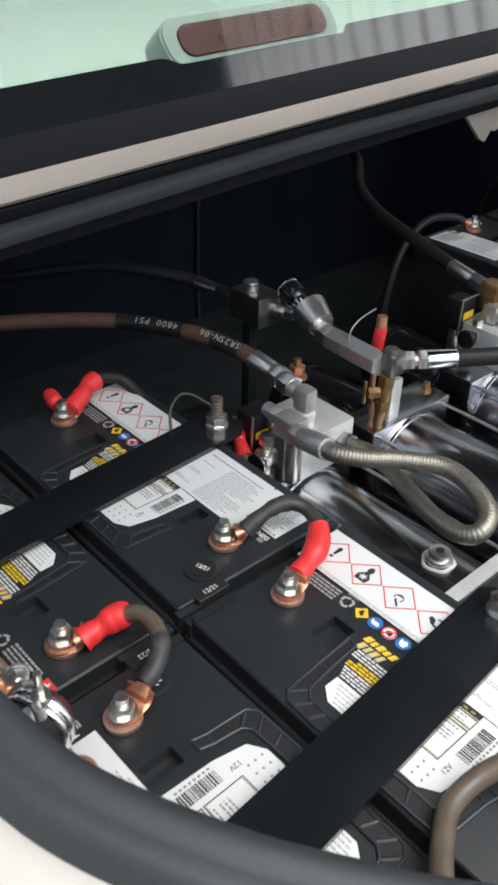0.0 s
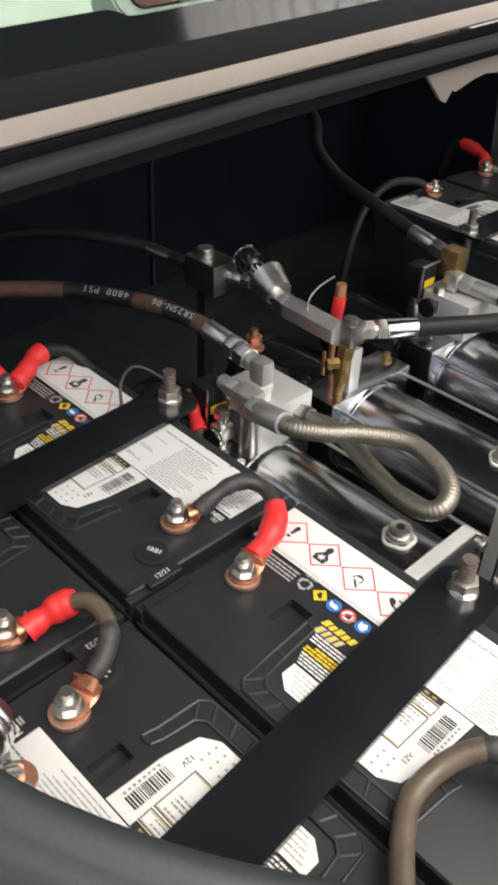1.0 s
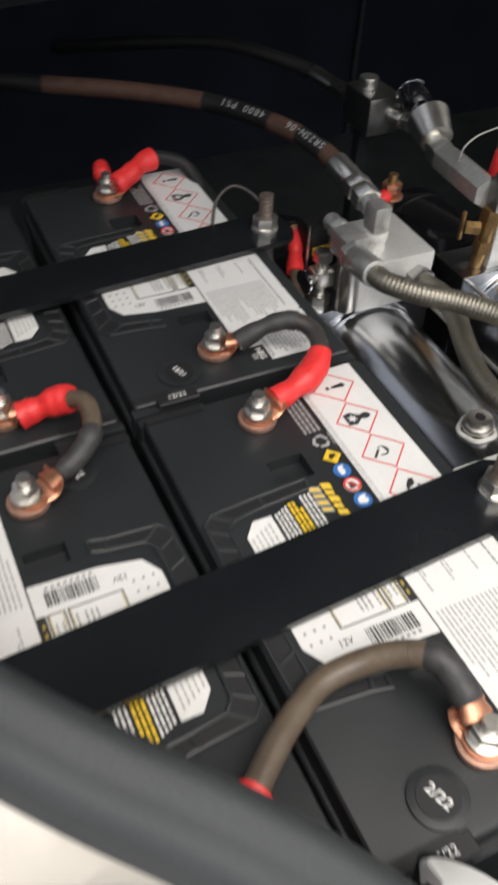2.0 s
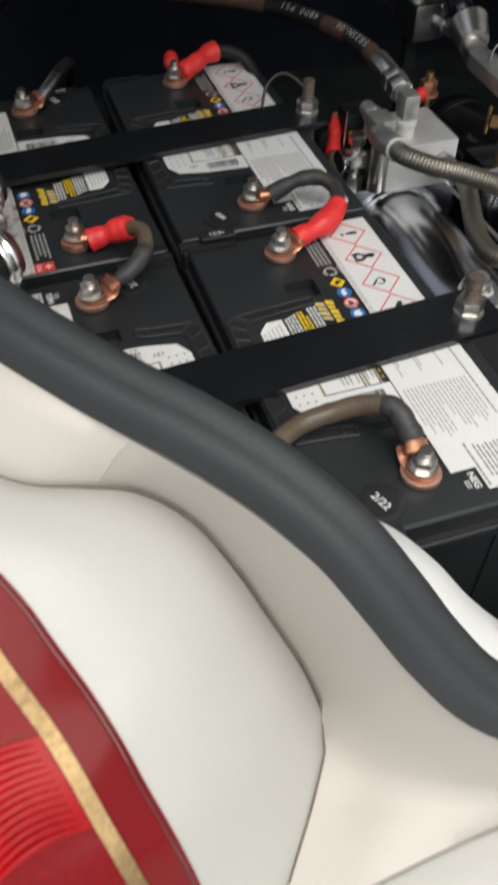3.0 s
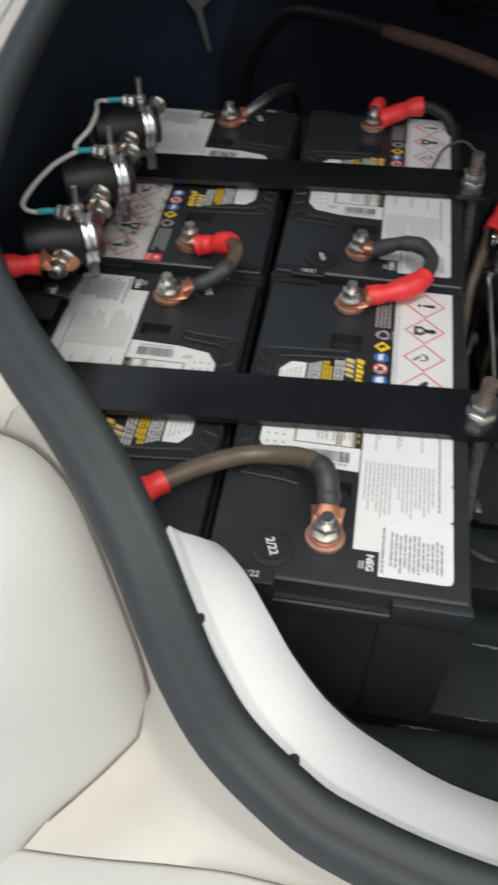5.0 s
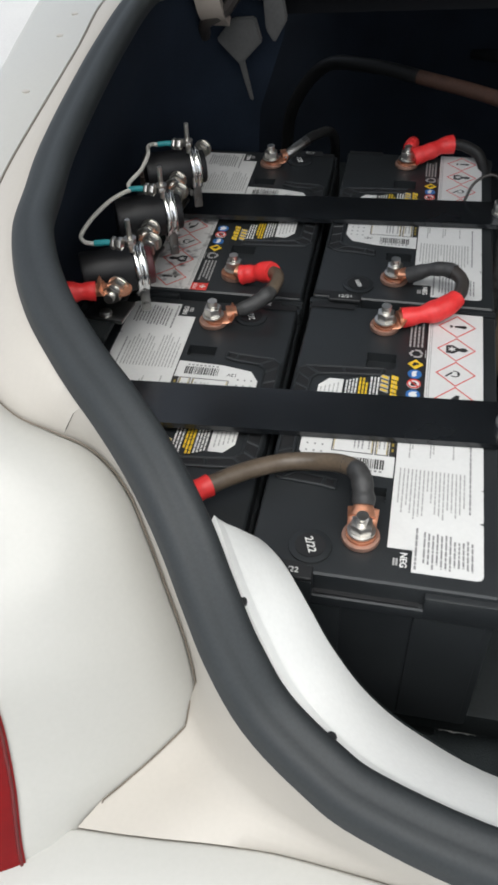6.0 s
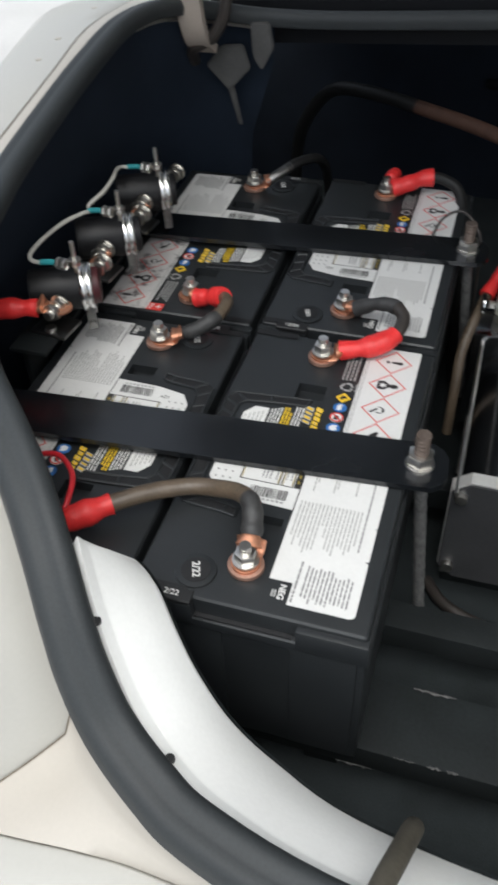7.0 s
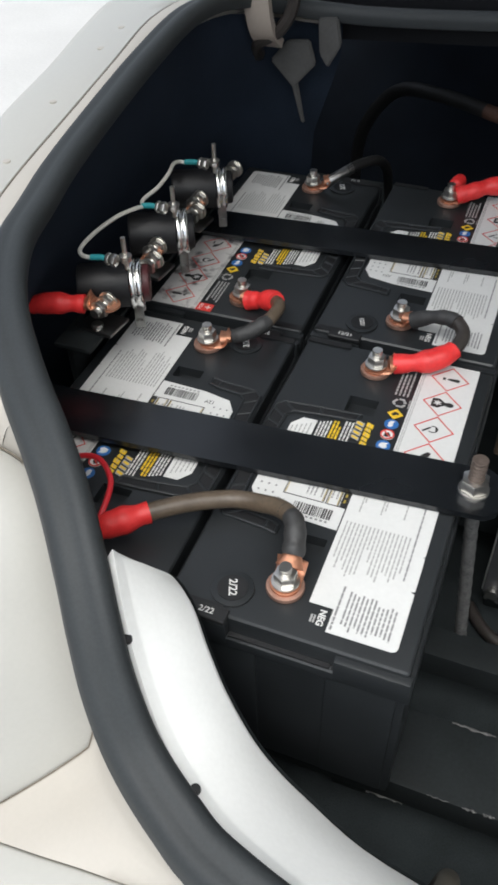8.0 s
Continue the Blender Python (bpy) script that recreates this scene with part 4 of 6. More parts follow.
# hold-down straps
def strap(x0, x1, y, rz, label):
    s = thing("hold_down_strap", label, "strap", ((x0 + x1) / 2, y, ZT), "battery straps", rz)
    h = (x1 - x0) / 2
    bm = bmesh.new()
    pts = [(-h, -0.0245), (h - 0.012, -0.0245), (h - 0.004, -0.019), (h, -0.010), (h, 0.010), (h - 0.004, 0.019), (h - 0.012, 0.0245), (-h, 0.0245)]
    prism(bm, pts, 0.0016, 0.0066)
    part("flat_bar", bm, M_BAR, s)
    for q in (h - 0.022, -h + 0.012):
        bm = bmesh.new()
        lean = 0.020 if q > 0 else 0.0
        tube(bm, [Vector((q + lean * k / 40, 0, 0.018 - 0.0052 * k)) for k in range(41)], lambda t: 0.0054 + 0.0004 * math.sin(t * 90), 12)
        rod = part("threaded_rod", bm, M_WORN, s)
        bm = bmesh.new()
        cyl(bm, 0.0115, 0.0018, (q, 0, 0.0075), seg=24)
        hexa(bm, 0.0185, 0.0105, (q, 0, 0.0137), bevel=0.0012)
        part("nut", bm, M_STEEL, rod)
        bm = bmesh.new()
        tube(bm, [Vector((q, 0, 0.0182 + 0.0009 * k)) for k in range(23)], lambda t: 0.0058 + 0.0003 * math.sin(t * 22 * math.pi / 2), 16)
        part("rod_tip", bm, M_RUST, rod, "rusty threaded end")
    return s


strap(-0.21, 0.206, 0.159, 4.0, "black painted steel strap bolted across two batteries")
strap(-0.21, 0.206, 0.489, 4.0, "black painted steel strap bolted across two batteries")
strap(0.762, 1.17, 0.560, 0.0, "black painted steel strap bolted across two batteries")
strap(0.762, 1.17, 0.230, 0.0, "black painted steel strap bolted across two batteries")

# ---------------------------------------------------------------- pumps
def pump(x, label, block=True):
    p = thing("hydraulic_pump", label, "pump", (x, 0.355, 0.567), "pumps between the batteries")
    bm = bmesh.new()
    cyl(bm, 0.060, 0.212, (0, 0.0, 0), "y", seg=72)
    part("tank", bm, M_TANK, p, "polished chrome tank")
    pts = [(-0.066, -0.052), (-0.050, -0.066), (0.050, -0.066), (0.066, -0.052), (0.066, 0.052), (0.050, 0.064), (-0.050, 0.064), (-0.066, 0.052)]
    bm = bmesh.new()
    prism(bm, pts, -0.007, 0.007, Matrix.Translation((0, -0.111, 0)) @ Matrix.Rotation(radians(90), 4, 'X'))
    part("end_plate", bm, M_ALU, p)
    bm = bmesh.new()
    prism(bm, [(q * 0.985, w * 0.985) for q, w in pts], 0.0, 0.0025, Matrix.Translation((0, -0.1185, 0)) @ Matrix.Rotation(radians(90), 4, 'X'))
    part("end_cover", bm, M_END, p, "satin black end cover")
    for sx in (-1, 1):
        for sz in (-1, 1):
            bm = bmesh.new()
            cyl(bm, 0.0021, 0.235, (sx * 0.0605, -0.008, sz * 0.0545), "y", seg=12)
            cyl(bm, 0.0058, 0.007, (sx * 0.056, -0.1235, sz * 0.048), "y", seg=16, bevel=0.001)
            part("tie_rod", bm, M_STEEL, p)
    bm = bmesh.new()
    box(bm, 0.142, 0.050, 0.128, (0, 0.133, -0.001), 0.002)
    part("back_body", bm, M_TANK, p)
    bm = bmesh.new()
    cyl(bm, 0.0625, 0.006, (0, 0.105, 0), "y", seg=72, bevel=0.0015)
    part("tank_ring", bm, M_CHROME, p)
    if block:
        bm = bmesh.new()
        box(bm, 0.078, 0.074, 0.049, (0.018, 0.135, 0.0875), 0.002)
        part("valve_block", bm, M_ALU, p)
    bm = bmesh.new()
    cyl(bm, 0.052, 0.15, (0, 0.234, -0.002), "y", seg=48, bevel=0.005)
    cyl(bm, 0.0535, 0.008, (0, 0.180, -0.002), "y", seg=48, bevel=0.001)
    cyl(bm, 0.0535, 0.008, (0, 0.288, -0.002), "y", seg=48, bevel=0.001)
    part("motor", bm, M_MOTOR, p, "glossy black electric motor")
    bm = bmesh.new()
    cyl(bm, 0.0128, 0.005, (-0.006, -0.072, 0.0645), seg=12, bevel=0.001)
    cyl(bm, 0.0105, 0.007, (-0.006, -0.072, 0.0700), seg=28, bevel=0.0018)
    cap = part("filler_cap", bm, M_STEEL, p)
    # flat black hexagon paints the shade inside the cap's socket
    bm = bmesh.new()
    cyl(bm, 0.0045, 0.0006, (-0.006, -0.072, 0.0738), seg=6)
    part("hex_socket_shade", bm, M_INK_BLACK, cap)
    bm = bmesh.new()
    tube(bm, [Vector((-0.006 + (0.0142 + 0.0008 * math.sin(5 * a)) * math.cos(a), -0.072 + (0.0142 + 0.0008 * math.sin(5 * a)) * math.sin(a), 0.0608 - 1.2 * math.cos(a) ** 2 * 0.001)) for a in [2 * math.pi * k / 36 for k in range(37)]], 0.0020, 8)
    part("sealant", bm, M_SEALANT, cap, "ring of white thread sealant")
    for q in (-0.08, 0.13):
        bm = bmesh.new()
        box(bm, 0.12, 0.03, 0.045, (0, q, -0.0845), 0.002)
        part("foot", bm, M_RACK, p)
    return p


for x in (0.2775, 0.4560, 0.6440):
    pump(x, "chrome hydraulic pump with an aluminium valve block" if x != 0.4560 else "chrome hydraulic pump with brass and steel valve gear", x != 0.4560)

# ---------------------------------------------------------------- rear window, brake light, hinges
def sheet(bm, x0, x1, y0, z0, y1, z1, t, n=12, bow=0.0):
    """A slightly bowed sloping sheet that follows the deck's rise to the right."""
    rows = []
    for k in range(n + 1):
        x = x0 + (x1 - x0) * k / n
        c = 0.052 * (x - 0.085)
        rows.append([Vector((x, y0, z0 + c)), Vector((x, (y0 + y1) / 2, (z0 + z1) / 2 + c + bow)), Vector((x, y1, z1 + c))])
    loft(bm, rows)
    thicken(bm, t)
    return bm


rear_window = thing("rear_window", "sloping green-tinted rear window with a black border", "window", (0, 0, 0))

def notch(x):
    """How far the border is cut away in front of the brake light."""
    k = max(0.0, min(1.0, (0.158 - abs(x - 0.530)) / 0.022))
    return 0.0115 * k * k * (3 - 2 * k)


edge_x = [-0.15 + 0.01 * k for k in range(161)]
bm = bmesh.new()
rows = []
for x in edge_x:
    c, d = 0.052 * (x - 0.085), notch(x)
    lo, hi = Vector((x, 0.778, 0.928 + c)), Vector((x, 0.830 - d, 0.965 - 0.7115 * d + c))
    rows.append([lo, lo.lerp(hi, 0.5), hi])
loft(bm, rows)
thicken(bm, 0.004)
part("border", bm, M_FRIT, rear_window, "glossy black border")
bm = bmesh.new()
rows = []
for x in edge_x:
    c, d = 0.052 * (x - 0.085), notch(x)
    rows.append([Vector((x, 0.8305 - d, 0.9655 - 0.7115 * d + c)), Vector((x, 0.845, 0.976 + c)), Vector((x, 1.065, 1.1428 + c)), Vector((x, 1.30, 1.30 + c))])
loft(bm, rows)
thicken(bm, 0.004)
pane = part("pane", bm, M_GLASS, rear_window)
pane.visible_shadow = False
bm = bmesh.new()
sheet(bm, -0.15, 1.45, 0.785, 0.908, 1.6, 0.96, 0.01)
solo("parcel_shelf", bm, M_SHELF, "pale parcel shelf behind the rear window", "shelf", kind="structure")

def capsule(w, h, r, skew=0.0):
    """A rounded bar's outline, its ends leaning by skew."""
    pts = []
    for cx, cy, a0 in ((w - r, h - r, 0), (r - w, h - r, 90), (r - w, r - h, 180), (w - r, r - h, 270)):
        for k in range(9):
            a = radians(a0 + 90 * k / 8)
            px_, py_ = cx + r * math.cos(a), cy + r * math.sin(a)
            pts.append((px_ + skew * py_, py_))
    return pts


brake = thing("brake_light", "red high-level brake light in a pale housing on the parcel shelf", "brake light", (0.556, 0.8725, 0.9925))
m_b = pose(0, 0, 0, -38, -3, 0)
m_c = m_b @ Matrix.Rotation(radians(90), 4, 'X')
bm = bmesh.new()
prism(bm, capsule(0.150, 0.0335, 0.026), -0.045, -0.003, m_c)
prism(bm, capsule(0.147, 0.031, 0.024), -0.003, -0.0005, m_c)
part("housing", bm, M_HOUSING, brake, smooth=40)
bm = bmesh.new()
prism(bm, capsule(0.127, 0.0205, 0.0165), -0.001, 0.003, m_c)
part("lens", bm, M_BRAKE, brake, "dark red lens", smooth=40)


def hinge(x, flip):
    s = -1 if flip else 1
    h_ = new("boot_hinge")
    h_.parent = car
    h_["label"] = "pale painted gooseneck boot hinge"
    h_.location = (x, 0, 0)
    bm = bmesh.new()
    line = spline([(0.0, 0.605, 1.12), (-0.002, 0.610, 1.0), (0.0, 0.62, 0.90), (0.004, 0.625, 0.865), (0.008, 0.64, 0.848)], 8)
    rows = [[Vector((s * (p.x - 0.014), p.y, p.z)), Vector((s * (p.x + 0.014), p.y, p.z))] for p in line]
    loft(bm, rows)
    thicken(bm, 0.010)
    part("arm", bm, M_BEIGE, h_)
    bm = bmesh.new()
    tube(bm, spline([(s * 0.036, 0.63, 1.0), (s * 0.038, 0.63, 0.90), (s * 0.022, 0.628, 0.862), (s * -0.004, 0.63, 0.845), (s * -0.012, 0.65, 0.825)], 6), 0.007, 8)
    part("cable", bm, M_CABLE, h_)
    m_ = Matrix.Rotation(radians(90), 4, 'X')
    for nm, pts, y in (("bracket", [(0.020, 0.842), (0.046, 0.844), (0.054, 0.818), (0.027, 0.790), (-0.001, 0.818)], 0.66),
                       ("bracket", [(0.055, 0.868), (0.078, 0.870), (0.083, 0.842), (0.068, 0.816), (0.058, 0.830)], 0.66),
                       ("stay", [(0.023, 0.796), (0.031, 0.796), (0.041, 0.748), (0.037, 0.748)], 0.663)):
        bm = bmesh.new()
        prism(bm, [(s * q, w) for q, w in pts][::-s], -0.003, 0.003, Matrix.Translation((0, y, 0)) @ m_)
        bmesh.ops.bevel(bm, geom=bm.edges[:], offset=0.002, segments=2, affect='EDGES')
        part(nm, bm, M_BRACKET, h_)
    return h_


hinge(-0.155, False)
right_hinge = hinge(2 * XC + 0.155, True)
bm = bmesh.new()
prism(bm, [(q - 2 * XC - 0.155, w) for q, w in ((0.835, 0.876), (0.878, 0.838), (0.893, 0.832), (0.905, 0.848), (0.915, 0.845), (0.958, 0.857), (0.990, 0.862), (1.042, 0.858), (1.020, 0.905), (0.889, 0.886))], -0.003, 0.003, Matrix.Translation((0, 0.715, 0)) @ Matrix.Rotation(radians(90), 4, 'X'))
part("mounting_plate", bm, M_BEIGE, right_hinge)

# raised boot lid, above and behind what the camera sees
lid_ob = new("boot_lid")
lid_ob.parent = car
lid_ob["label"] = "raised cream boot lid with a dark lined underside"
bm = bmesh.new()
rows = []
for k in range(13):
    x = -0.20 + 1.36 * k / 12
    b_ = 0.03 * (1 - ((x - XC) / 0.7) ** 2)
    rows.append([Vector((x, 0.63 + b_, 1.10)), Vector((x, 0.50 + b_, 1.29)), Vector((x, 0.29 + b_, 1.45)), Vector((x, 0.03 + b_, 1.56))])
loft(bm, rows)
thicken(bm, 0.02)
part("outer_skin", bm, M_PAINT, lid_ob)
bm = bmesh.new()
rows = [[p + Vector((0, -0.022, -0.004)) for p in r] for r in rows]
loft(bm, rows)
thicken(bm, 0.006)
part("lining", bm, M_DECK, lid_ob)

# ---------------------------------------------------------------- cables
def lug(parent, at, to, z, material=None, r=0.0105):
    """A crimped copper lug: ring under the nut and a flattened barrel towards the cable."""
    a, b = Vector((at[0], at[1], z)), Vector(to)
    d = b - a
    flat = Vector((d.x, d.y, 0)).normalized()
    bm = bmesh.new()
    cyl(bm, r, 0.0022, (a.x, a.y, z), seg=24, bevel=0.0005)
    line = [a + flat * 0.001, a + flat * 0.0095, a + flat * 0.0125 + Vector((0, 0, 0.0012)), a + flat * 0.0145 + Vector((0, 0, 0.0040)), a + flat * 0.0160 + Vector((0, 0, 0.0082))]
    tube(bm, line, lambda t: 0.0098 + 0.0012 * t, 16, flat=0.16, up=(0, 0, 1))
    mouth = a.lerp(b, 0.52) + Vector((0, 0, 0.0015))
    tube(bm, [mouth, mouth.lerp(b, 0.35), mouth.lerp(b, 0.7), b], lambda t: 0.0098 - 0.0034 * t, 16, flat=0.62)
    return part("lug", bm, material or M_COPPER, parent, "crimped copper lug")


def cable(name, label, points, pieces, r=0.0062, lugs=(), cat="cable"):
    """A cable along the points; pieces are (from, to, name, material, extra radius, label)."""
    c = thing(name, label, cat, (0, 0, 0))
    line = spline(points, 12)
    n = len(line) - 1
    for a, b, nm, mat, extra, lab in pieces:
        bm = bmesh.new()
        seg_line = line[int(a * n):int(b * n) + 1]
        if len(seg_line) < 2:
            continue
        if extra > 0:
            wob = random.Random(len(nm) + int(a * 100))
            ph = wob.random() * 6
            tube(bm, seg_line, lambda t, e=extra, ph=ph: (r + e) * (1 + 0.09 * math.sin(t * 6.3 + ph) + 0.06 * math.sin(t * 10.7 + ph * 2.3) + 0.04 * math.sin(t * 19.9 + ph * 3.1)), 16)
        else:
            tube(bm, seg_line, r, 14)
        part(nm, bm, mat, c, lab, smooth=60)
    for at, to, z in lugs:
        lug(c, at, to, z)
    return c


# between two batteries, right hand pair
cable("battery_cable", "black battery jumper cable with a red sleeve and copper lugs",
      [(0.088, 0.294, 0.708), (0.106, 0.298, 0.711), (0.124, 0.305, 0.714), (0.138, 0.318, 0.719), (0.142, 0.336, 0.724), (0.132, 0.349, 0.727), (0.114, 0.354, 0.724), (0.090, 0.358, 0.711)],
      [(0.04, 0.44, "sleeve", M_SLEEVE, 0.0030, "red heat-shrink sleeve"), (0.40, 0.82, "core", M_CABLE, 0, ""), (0.70, 0.98, "end_sleeve", M_SLEEVE_BLACK, 0.0007, "black heat-shrink sleeve")],
      r=0.0062, lugs=[((0.078, 0.2895), (0.099, 0.2965, 0.710), 0.7052), ((0.0805, 0.3680), (0.0965, 0.3585, 0.7135), 0.7052)])
# between two batteries, left hand pair
cable("battery_cable", "brown-black battery jumper cable with a red sleeve and copper lugs",
      [(-0.068, 0.350, 0.703), (-0.052, 0.348, 0.708), (-0.036, 0.343, 0.714), (-0.026, 0.328, 0.719), (-0.029, 0.306, 0.717), (-0.042, 0.293, 0.711), (-0.060, 0.287, 0.704)],
      [(0.03, 0.38, "sleeve", M_SLEEVE, 0.0030, "red heat-shrink sleeve"), (0.36, 0.80, "core", M_CABLE_BROWN, 0, ""), (0.64, 0.97, "end_sleeve", M_SLEEVE_BLACK, 0.0007, "black heat-shrink sleeve")],
      r=0.0062, lugs=[((-0.0775, 0.3590), (-0.060, 0.3500, 0.706), 0.7002), ((-0.0750, 0.2810), (-0.057, 0.287, 0.706), 0.7002)])
# across the two front batteries
cable("battery_cable", "weathered brown battery cable bowed between two batteries",
      [(0.0815, 0.054, 0.713), (0.080, 0.066, 0.720), (0.075, 0.080, 0.727), (0.062, 0.092, 0.722), (0.044, 0.099, 0.714), (0.023, 0.0985, 0.711), (0.004, 0.089, 0.712), (-0.013, 0.077, 0.713), (-0.032, 0.061, 0.713), (-0.051, 0.045, 0.711), (-0.063, 0.0385, 0.708)],
      [(0.05, 0.28, "end_sleeve", M_SLEEVE_BLACK, 0.0007, "black heat-shrink sleeve"), (0.20, 0.87, "core", M_CABLE_BROWN, 0, ""), (0.788, 0.98, "sleeve", M_SLEEVE, 0.0026, "red heat-shrink sleeve")],
      r=0.0068, lugs=[((0.0815, 0.0445), (0.0812, 0.060, 0.7175), 0.7052), ((-0.0725, 0.037), (-0.058, 0.0415, 0.711), 0.7002)])
# rear right battery, leads off to the back
cable("battery_cable", "battery cable with a red sleeve, leading to the back",
      [(0.083, 0.611, 0.711), (0.100, 0.618, 0.716), (0.120, 0.630, 0.720), (0.142, 0.634, 0.718), (0.163, 0.622, 0.705), (0.176, 0.570, 0.66), (0.185, 0.56, 0.56), (0.19, 0.58, 0.47)],
      [(0.02, 0.34, "sleeve", M_SLEEVE, 0.0034, "red heat-shrink sleeve"), (0.30, 1.0, "core", M_HOSE_BLACK, 0, "")],
      lugs=[((0.077, 0.6135), (0.093, 0.6155, 0.716), 0.7052)])
cable("terminal_boot", "short red terminal boot on a battery post", [(0.078, 0.626, 0.710), (0.080, 0.638, 0.714), (0.082, 0.648, 0.713)],
      [(0.0, 1.0, "sleeve", M_SLEEVE, 0.001, "")], r=0.0065)
cable("battery_cable", "black battery lead at the back of the boot", [(-0.068, 0.607, 0.704), (-0.053, 0.621, 0.712), (-0.035, 0.648, 0.716), (-0.02, 0.69, 0.70), (-0.02, 0.74, 0.64), (-0.02, 0.78, 0.47)],
      [(0.0, 0.30, "end_sleeve", M_STEEL_DARK, 0.0, ""), (0.26, 1.0, "core", M_HOSE_BLACK, 0, "")], r=0.006,
      lugs=[((-0.0800, 0.6060), (-0.062, 0.6135, 0.708), 0.7002)])
# far batteries
cable("battery_cable", "black battery cable with a red sleeve on the far batteries",
      [(1.045, 0.710, 0.712), (1.058, 0.726, 0.720), (1.068, 0.754, 0.725), (1.078, 0.790, 0.722), (1.10, 0.82, 0.69), (1.11, 0.84, 0.60), (1.115, 0.85, 0.47)],
      [(0.05, 0.45, "sleeve", M_SLEEVE, 0.0034, "red heat-shrink sleeve"), (0.4, 1.0, "core", M_CABLE, 0, "")], lugs=[((1.0315, 0.7015), (1.047, 0.712, 0.716), 0.7052)])
cable("battery_cable", "black battery cable hanging from the far batteries",
      [(0.866, 0.700, 0.712), (0.849, 0.714, 0.722), (0.803, 0.728, 0.724), (0.757, 0.728, 0.704), (0.728, 0.725, 0.67), (0.710, 0.722, 0.62), (0.70, 0.72, 0.56), (0.70, 0.72, 0.47)],
      [(0.05, 1.0, "core", M_HOSE_BLACK, 0, "")], lugs=[((0.875, 0.694), (0.862, 0.704, 0.716), 0.7052)])
# cable over the boot lip
cable("loose_cable", "dark olive cable hanging over the boot's rear lip", [(0.224, -0.050, 0.466), (0.223, -0.054, 0.53), (0.225, -0.064, 0.60), (0.224, -0.082, 0.655), (0.218, -0.110, 0.690), (0.208, -0.150, 0.712), (0.206, -0.180, 0.69), (0.206, -0.195, 0.64)],
      [(0.0, 1.0, "core", M_CORD, 0, "")], r=0.0065)
cable("floor_cable", "black cable looped on the floor under the first pump", [(0.205, 0.250, 0.467), (0.222, 0.228, 0.467), (0.244, 0.215, 0.467), (0.274, 0.207, 0.467), (0.308, 0.206, 0.467), (0.345, 0.215, 0.467), (0.38, 0.24, 0.467)],
      [(0.0, 1.0, "core", M_CABLE, 0, "")], r=0.006)
cable("thin_wire", "thin red wire beside a battery terminal", [(-0.060, 0.040, 0.712), (-0.058, 0.052, 0.720), (-0.064, 0.074, 0.724), (-0.084, 0.092, 0.722), (-0.104, 0.094, 0.716), (-0.12, 0.085, 0.709), (-0.135, 0.08, 0.699)],
      [(0.0, 1.0, "core", M_RED_WIRE, 0, "")], r=0.0022, cat="wire")
cable("thin_wire", "thin black wire beside the strap bolt", [(0.142, 0.522, 0.7012), (0.152, 0.535, 0.722), (0.170, 0.540, 0.730), (0.186, 0.530, 0.722), (0.196, 0.52, 0.70), (0.20, 0.52, 0.6), (0.20, 0.53, 0.47)],
      [(0.0, 1.0, "core", M_CABLE, 0, "")], r=0.0016, cat="wire")

